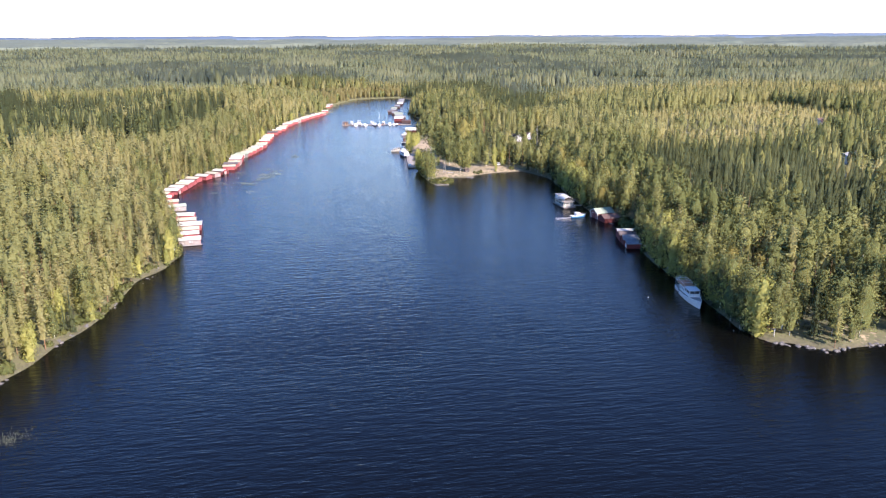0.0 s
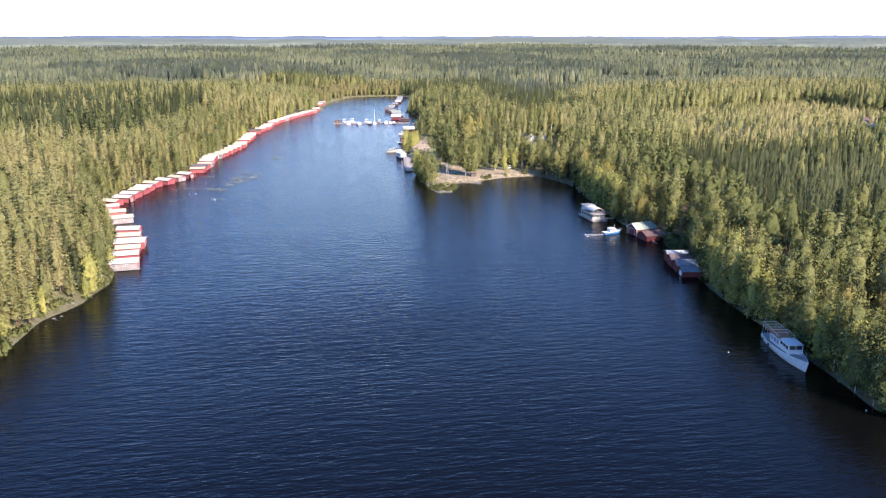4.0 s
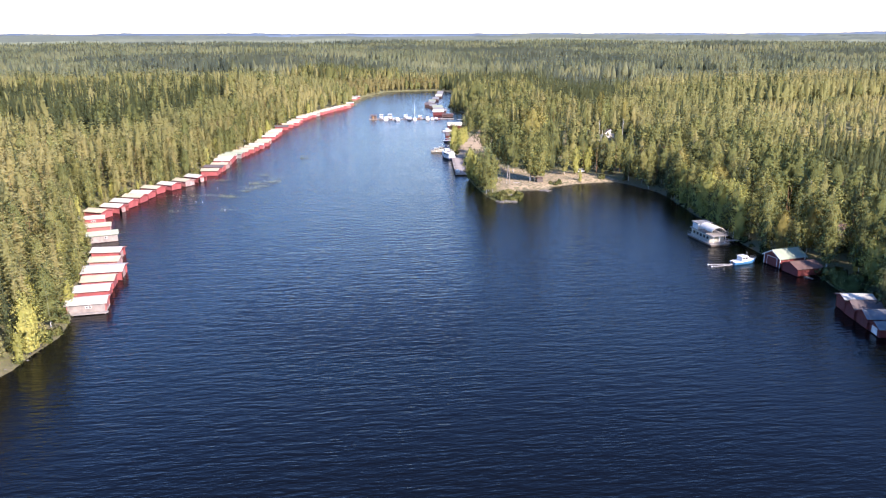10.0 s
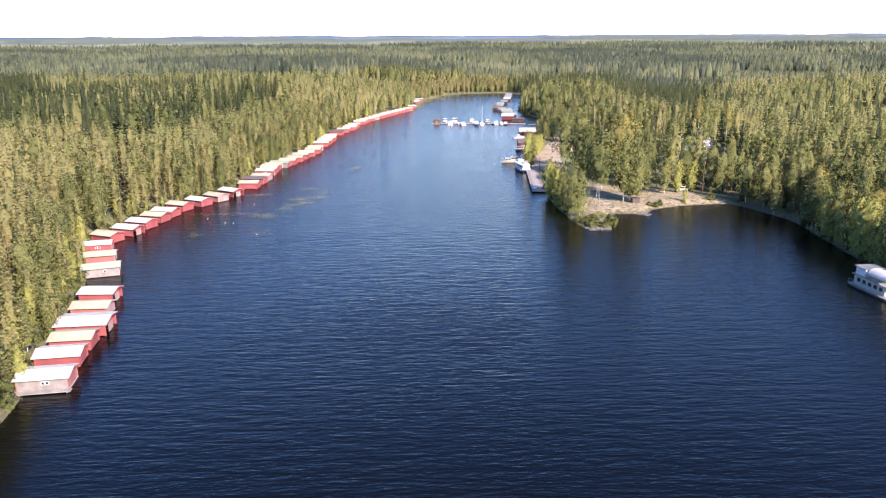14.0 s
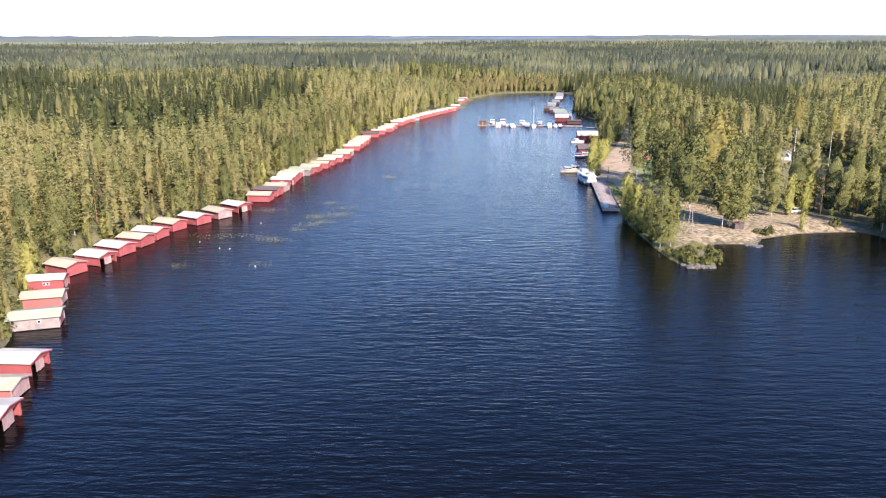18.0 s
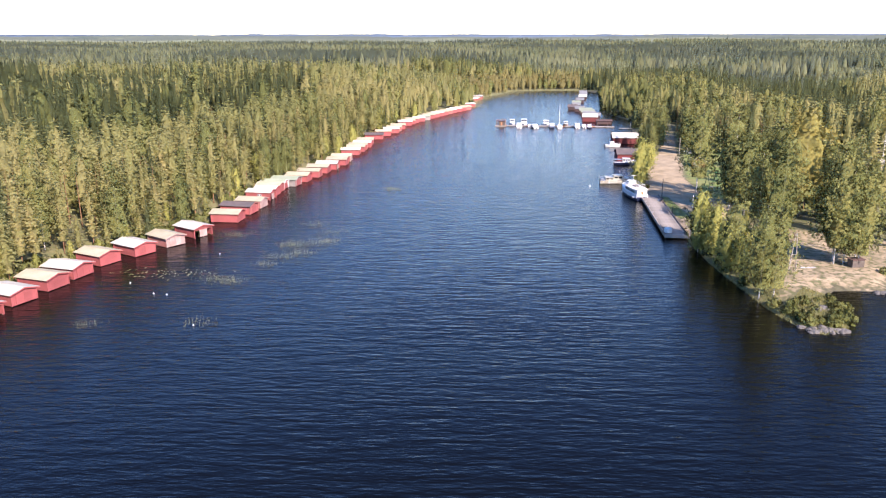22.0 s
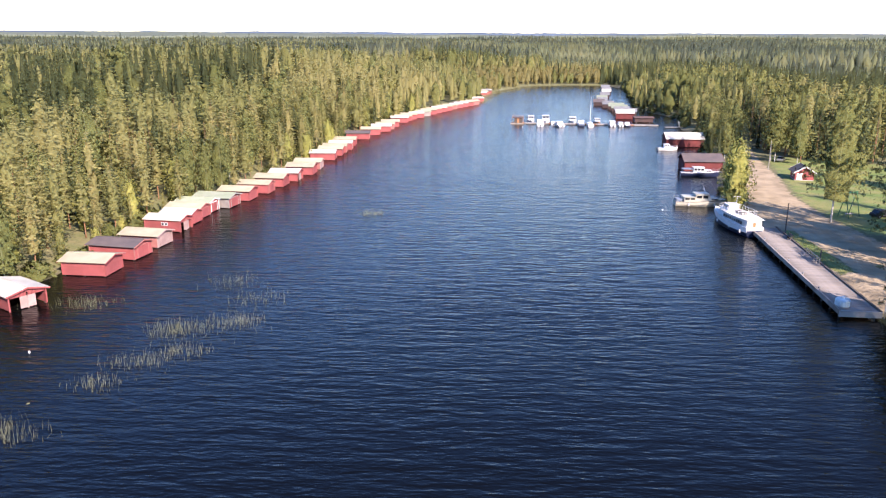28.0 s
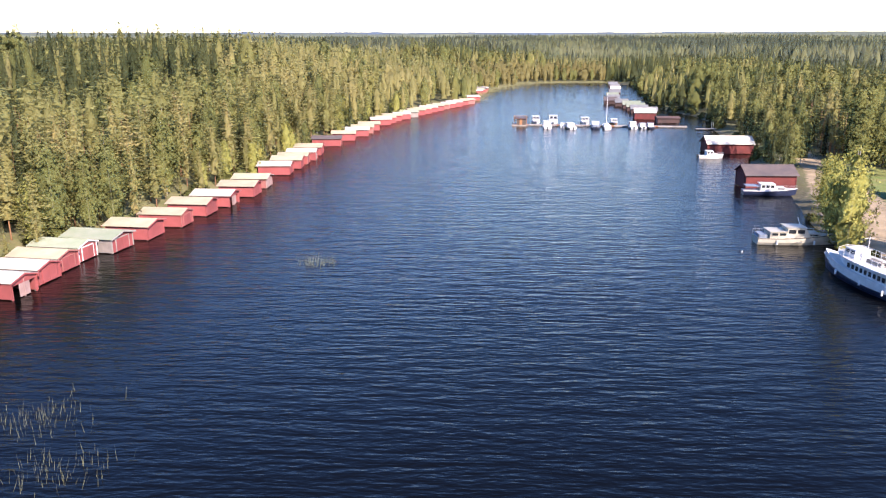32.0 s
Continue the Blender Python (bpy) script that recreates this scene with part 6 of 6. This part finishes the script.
def pole(name, label, x, y, h, r, mat, top=None, category="pole"):
    ob = thing(name, label, category, m=pose(x, y, ground_at(x, y) - 0.2))
    part("shaft", Form().tube([(0, 0, 0), (0, 0, h * 0.5), (0, 0, h)], [r, r * 0.85, r * 0.7], 7), mat, ob)
    part("cap", Form().tube([(0, 0, h), (0, 0, h + 0.12)], [r * 1.3, r * 0.6], 7), top or mat, ob)
    part("base", Form().box(-r * 2.4, -r * 2.4, -0.3, r * 2.4, r * 2.4, 0.25), m_conc, ob)
    return ob


pole("flagpole", "slender white flagpole at the quay's end", 48.9, 426.6, 9.8, 0.06, m_white)
pole("wooden_pole", "dark wooden pole beside the grass strip", 52.4, 466.8, 5.6, 0.12, m_oldwood)
pole("street_lamp", "tall grey wooden lamp pole beside the road", 75.0, 536.0, 7.5, 0.11, m_wood)
pole("wooden_post", "short weathered post with a ring at the quay", 50.9, 449.5, 2.2, 0.11, m_oldwood)
af = thing("signal_mast", "tall A-shaped grey pole pair on the cape", "mast", m=pose(60.2, 400.0, 0.9))
for s in (-1, 1):
    part("leg", Form().tube([(s * 0.7, 0, -0.3), (s * 0.12, 0, 7.2)], [0.11, 0.08], 6), m_wood, af)
part("cross_bar", Form().tube([(-0.45, 0, 3.2), (0.45, 0, 3.2)], 0.06, 5), m_wood, af)
sw = thing("swing_frame", "green A-frame swing standing on the lawn", "swing", m=pose(69.6, 480.5, 0.98, 0, 0, 35))
for xx in (-1.8, 1.8):
    for s in (-1, 1):
        part("leg", Form().tube([(xx, s * 1.1, 0), (xx, 0, 4.6)], 0.08, 6), m_green, sw)
part("top_bar", Form().tube([(-2.0, 0, 4.6), (2.0, 0, 4.6)], 0.08, 6), m_green, sw)
part("seat", Form().box(-0.9, -0.35, 0.5, 0.9, 0.35, 0.58).tube([(-0.8, 0, 0.55), (-0.8, 0, 4.6)], 0.025, 4).tube([(0.8, 0, 0.55), (0.8, 0, 4.6)], 0.025, 4), m_wood, sw)
rp = tagged(part("boat_ramp", Form().add([(62.6, 402.4, 1.06), (65.4, 402.5, 1.06), (64.6, 390.5, -0.15), (61.7, 390.5, -0.15), (62.6, 402.4, 0.7), (65.4, 402.5, 0.7), (64.6, 390.5, -0.6), (61.7, 390.5, -0.6)],
                                         [(0, 1, 2, 3), (7, 6, 5, 4), (0, 4, 5, 1), (1, 5, 6, 2), (2, 6, 7, 3), (3, 7, 4, 0)]), m_conc), "pale concrete boat ramp sloping into the water", "ramp")
bx = thing("waste_shelter", "dark timber waste-bin shelter under the birches", "shelter", m=pose(73.2, 403.2, 0.95, 0, 0, 10))
part("wall", Form().box(-1.2, -0.8, 0, 1.2, -0.7, 1.5).box(-1.2, 0.7, 0, 1.2, 0.8, 1.5).box(-1.2, -0.7, 0, -1.1, 0.7, 1.5), m_oldwood, bx)
part("roof", Form().box(-1.4, -1.0, 1.5, 1.4, 1.0, 1.6), m_roofbrown, bx)


def car(x, y, turn, mat, label):
    ob = thing("car", label, "car", m=pose(x, y, ground_at(x, y), 0, 0, turn))
    pr = [(-2.1, 0.35), (2.1, 0.35), (2.15, 0.75), (1.3, 0.92), (-1.95, 0.95), (-2.15, 0.7)]
    part("body", Form().prism(pr, -0.85, 0.85), mat, ob)
    part("cabin", Form().prism([(-1.7, 0.94), (1.15, 0.93), (0.45, 1.42), (-1.2, 1.45)], -0.74, 0.74), m_glass, ob)
    part("roof", Form().box(-1.2, -0.7, 1.44, 0.42, 0.7, 1.49), mat, ob)
    for xx in (-1.3, 1.3):
        for s in (-1, 1):
            w = part("tyre", Form().tube([(xx, s * 0.68, 0.32), (xx, s * 0.88, 0.32)], 0.32, 12), m_black, ob)
            part("rim", Form().tube([(xx, s * 0.88, 0.32), (xx, s * 0.895, 0.32)], 0.19, 10), m_steel, w)
    return ob


car(83.4, 549.5, 60, m_steel, "silver car parked on grass beside the road")
car(95.5, 421.5, 15, m_white, "white car parked behind the beach")
car(75.6, 480.2, 20, m_black, "dark car parked under the trees on the lawn")

# ---- stones, bushes, reeds ----
m_grass = foliage("grass_blades", (0.24, 0.25, 0.09), (0.33, 0.30, 0.13), (0.30, 0.27, 0.13), per_object=True)
def stone_mesh(seed):
    r = np.random.default_rng(seed)
    bm = bmesh.new()
    bmesh.ops.create_icosphere(bm, subdivisions=2, radius=1.0)
    ph = r.random(3) * 9
    for v in bm.verts:
        k = 1 + 0.28 * noise.noise(Vector(v.co) * 1.3 + Vector(ph)) + 0.12 * noise.noise(Vector(v.co) * 3 + Vector(ph))
        v.co = Vector((v.co.x * k * 1.2, v.co.y * k, v.co.z * k * 0.62))
    me = bpy.data.meshes.new("stone")
    bm.to_mesh(me)
    bm.free()
    me.materials.append(m_stone)
    return me


STONES = [stone_mesh(i) for i in range(4)]


def stones(x0, y0, x1, y1, count, size, spread, group):
    for i in range(count):
        u = rng.random()
        x, y = x0 + (x1 - x0) * u + rng.normal() * spread, y0 + (y1 - y0) * u + rng.normal() * spread
        s = size * rng.uniform(0.5, 1.5)
        ob = tagged(new("stone", STONES[int(rng.integers(4))]), "rounded grey granite stone at the waterline", "stone", group)
        ob.matrix_basis = pose(x, y, max(ground_at(x, y), -0.25) + s * 0.12, 0, 0, float(rng.uniform(0, 360))) @ Matrix.Diagonal((s, s, s, 1))


stones(51.5, 372.4, 57.5, 372.2, 34, 0.42, 0.55, "stones at the cape")
stones(70.5, 390.5, 74.5, 388.8, 16, 0.45, 0.5, "stones at the beach spit")
stones(99.5, 156, 112, 147.6, 26, 0.42, 0.6, "stones along the inlet shore")
stones(112, 147.6, 130, 149, 14, 0.42, 0.6, "stones along the inlet shore")
stones(-76, 170, -66, 215, 16, 0.35, 0.8, "stones along the west shore")
stones(-66, 215, -57, 262, 16, 0.35, 0.8, "stones along the west shore")
stones(-78, 165, -92, 144, 14, 0.5, 0.8, "stones along the west shore")
stones(-61, 435, -64, 433, 6, 0.4, 0.6, "stones along the west shore")
stones(57, 384, 56, 379, 5, 0.5, 0.6, "stones at the cape")
stones(108, 278.5, 112, 277.5, 6, 0.5, 0.4, "stones along the inlet shore")


def bush_mesh(H, k, seed):
    r = np.random.default_rng(seed)
    u = r.normal(size=(k, 3))
    u /= np.linalg.norm(u, axis=1)[:, None]
    u *= (0.55 + 0.45 * r.random(k) ** 0.5)[:, None]
    lump = 1 + 0.3 * np.sin(u[:, 0] * 5 + seed) * np.cos(u[:, 1] * 4 + seed)
    c = u * lump[:, None] * (H * 0.62, H * 0.62, H * 0.55)
    c[:, 2] = np.abs(c[:, 2] + H * 0.3)
    co, tri = leaf_quads(c, 0.28 * H ** 0.4, 0.3, r, 0.7)
    return bulk("leaves", co, tri, m_bush_o, None, outward(co, rng))


BUSHES = [bush_mesh(2.4, 190, i) for i in range(4)]
stem_mesh = Form()
for k in range(5):
    a = k * 1.3
    stem_mesh.tube([(0.1 * math.cos(a), 0.1 * math.sin(a), -0.2), (0.6 * math.cos(a), 0.6 * math.sin(a), 1.5)], [0.05, 0.02], 4)
stem_mesh = stem_mesh.mesh("stems", m_sprucebark)


def bush(x, y, h, label="dense green willow bush by the water", group="bushes along the shore"):
    ob = thing("bush", label, "bush", group, m=pose(x, y, max(ground_at(x, y), -0.1) - 0.1, 0, 0, float(rng.uniform(0, 360))) @ Matrix.Diagonal((h / 2.4 * rng.uniform(0.9, 1.3), h / 2.4 * rng.uniform(0.9, 1.3), h / 2.4, 1)))
    part("stems", stem_mesh, None, ob)
    part("leaves", BUSHES[int(rng.integers(4))], None, ob)


for x, y, h in ((51.5, 379, 2.2), (52.6, 374.6, 2.0), (55.6, 373.4, 2.1), (58.9, 376, 2.3), (60.2, 380.6, 2.2), (54.6, 381.4, 1.8), (52.4, 376, 1.9), (54.2, 374.2, 1.3), (56.4, 374.8, 1.7), (57.8, 376.6, 2.0), (58.8, 379.5, 1.6), (55.2, 378.8, 1.2), (53.0, 381.5, 1.5), (50.3, 382.6, 1.7), (59.6, 383.4, 1.3), (57.6, 383.6, 1.0),
                (60.8, 386, 1.4), (49.4, 394, 1.8), (49.0, 402, 1.8), (49.2, 407, 1.6), (48.9, 413, 1.7), (49.0, 418, 1.5), (78.6, 399.5, 1.8), (80.5, 401, 2.0), (99.5, 407, 2.4), (76.8, 400, 1.4),
                (112.6, 273.5, 3.6), (111.4, 270.5, 3.4), (113.5, 268, 3.8), (111.2, 266.5, 3.0), (113.5, 276.8, 3.0), (110.4, 263.5, 2.6), (51.6, 487, 1.6), (52.4, 484.6, 1.4), (54.5, 508, 1.6)):
    bush(x, y, h)
for shore, skip in ((LEFT_SHORE[3:], 0), (FAR_SHORE[:15], 0), (COVE_SHORE[:14], 0), (FAR_SHORE[20:], 0), (RIGHT_SHORE[:4], 0)):
    for (ax, ay), (bx_, by_) in zip(shore, shore[1:]):
        ln = math.hypot(bx_ - ax, by_ - ay)
        nx_, ny_ = (by_ - ay) / ln, -(bx_ - ax) / ln
        for k in range(max(1, int(ln / 3.4))):
            u = (k + rng.random()) / max(1, int(ln / 3.4))
            off = rng.uniform(0.6, 3.4)
            px, py = ax + (bx_ - ax) * u, ay + (by_ - ay) * u
            if outside_by(LAKE, np.array([px + nx_]), np.array([py + ny_]))[0] < 0:
                off = -off
            bush(px + nx_ * off, py + ny_ * off, float(rng.uniform(1.0, 2.8)))


def reed_patch(x, y, w, d, count, h, label="sparse green reeds standing in the water"):
    k = int(count * 1.25)
    px, py = rng.normal(size=k) * w / 2, rng.normal(size=k) * d / 2
    a = rng.random(k) * 6.283
    hh = h * rng.uniform(0.5, 1.2, k)
    lean = rng.normal(size=(k, 2)) * 0.22 + (0.12, 0.0)
    wd = 0.018
    co = np.stack([np.stack([px - wd * np.cos(a), py - wd * np.sin(a), np.full(k, -0.3)], -1), np.stack([px + wd * np.cos(a), py + wd * np.sin(a), np.full(k, -0.3)], -1),
                   np.stack([px + lean[:, 0] * hh, py + lean[:, 1] * hh, hh], -1)], 1).reshape(-1, 3)
    ob = tagged(new("reeds", bulk("reeds", co, np.arange(3 * k).reshape(-1, 3), m_reed)), label, "reeds", kind="stuff")
    ob.location = (x, y, 0)


for x, y, w, d, c in ((-36.5, 419, 4, 3, 320), (-30.5, 421.5, 3.5, 2.5, 180), (-33.5, 412.5, 3, 2, 130), (-37, 409.5, 4, 2, 150), (-35.5, 437.5, 4, 3, 120), (-22, 481.5, 2.5, 2, 150), (-45, 394.5, 4, 2.5, 220), (-52, 427, 4, 2, 180),
                      (-42, 393, 3, 2, 120), (-41, 372.5, 3, 2, 60), (-67, 136, 4, 3, 160), (-58, 371, 3, 2, 60), (-39, 404, 3, 2, 100), (-30, 430, 4, 3, 90)):
    reed_patch(x, y, w, d, c, 1.1)
for (ax, ay), (bx_, by_) in zip(FAR_SHORE[12:19], FAR_SHORE[13:20]):
    reed_patch((ax + bx_) / 2 + 1.5, (ay + by_) / 2 - 1.5, abs(bx_ - ax) * 0.8 + 3, abs(by_ - ay) * 0.5 + 2, 1500, 2.0, "pale reed belt along the far shore")
def grass(poly, count, h, label):
    """Blades of grass over a patch of ground."""
    lo, hi = poly.min(0), poly.max(0)
    p = lo + rng.random((count * 3, 2)) * (hi - lo)
    p = p[inside(poly, p[:, 0], p[:, 1])][:count]
    dd = outside_by(LAKE, p[:, 0], p[:, 1])
    p, dd = p[dd > -0.1], dd[dd > -0.1]
    k = len(p)
    z = land(p[:, 0], p[:, 1], dd)
    a = rng.random(k) * 6.283
    hh = h * rng.uniform(0.4, 1.2, k)
    w = 0.05
    base = np.stack([p[:, 0], p[:, 1], z - 0.03], -1)
    side = np.stack([w * np.cos(a), w * np.sin(a), np.zeros(k)], -1)
    top = base + np.stack([rng.normal(size=k) * 0.25 * hh, rng.normal(size=k) * 0.25 * hh, hh], -1)
    co = np.stack([base - side, base + side, top], 1).reshape(-1, 3)
    tagged(new("grass", bulk("grass", co, np.arange(3 * k).reshape(-1, 3), m_grass)), label, "grass", kind="stuff")


grass(CAPE, 5200, 0.55, "tall dry grass on the tip of the cape")
grass(WEST_BANK, 5200, 0.5, "tall grass under the young birches")
grass(STRIP, 1200, 0.2, "short green grass beside the quay")
grass(np.array([(-80, 160), (-75, 160), (-64, 215), (-62, 236), (-55, 255), (-53, 272), (-58, 274), (-61, 250), (-70, 236), (-72, 205)], float), 9000, 0.6, "pale grass along the stony west shore")
m_lily = surface("lily_leaf", (0.22, 0.20, 0.06), (0.30, 0.26, 0.10), 0.5)
pad = Form().add([(0.2 * math.cos(a), 0.2 * math.sin(a), 0) for a in np.linspace(0.25, 6.03, 9)] + [(0, 0, 0)], [tuple(range(10))]).mesh("water_lily", m_lily)
for i in range(70):
    x, y = -56 + rng.normal() * 5, 398 + rng.normal() * 1.6
    ob = tagged(new("water_lily", pad), "floating yellow-green water lily leaf", "water lily", "water lilies by the boathouses")
    ob.matrix_basis = pose(x, y, 0.012, 0, 0, float(rng.uniform(0, 360))) @ Matrix.Diagonal((0.9, 0.9, 1, 1))
bf = Form().loft([[(r * math.cos(a), r * math.sin(a), z) for a in np.linspace(0, 6.283, 11)[:-1]] for r, z in ((0.03, -0.12), (0.10, -0.05), (0.12, 0.05), (0.09, 0.15), (0.03, 0.2))], close=True).mesh("float", m_white, True)
for x, y in ((85.4, 191.5), (36.5, 488.6), (-50.4, 411.6), (-53.8, 386.3), (-51.3, 385.8), (-60.4, 392.0), (-41.6, 371.6), (96.2, 163.4), (17.5, 640.5), (32.0, 630.0)):
    by = thing("mooring_buoy", "round white mooring buoy floating on the lake", "buoy", "mooring buoys", m=pose(x, y, 0.0))
    part("float", bf, None, by)
    part("ring", Form().tube([(0, 0, 0.2), (0, 0, 0.3)], 0.025, 5), m_steel, by)
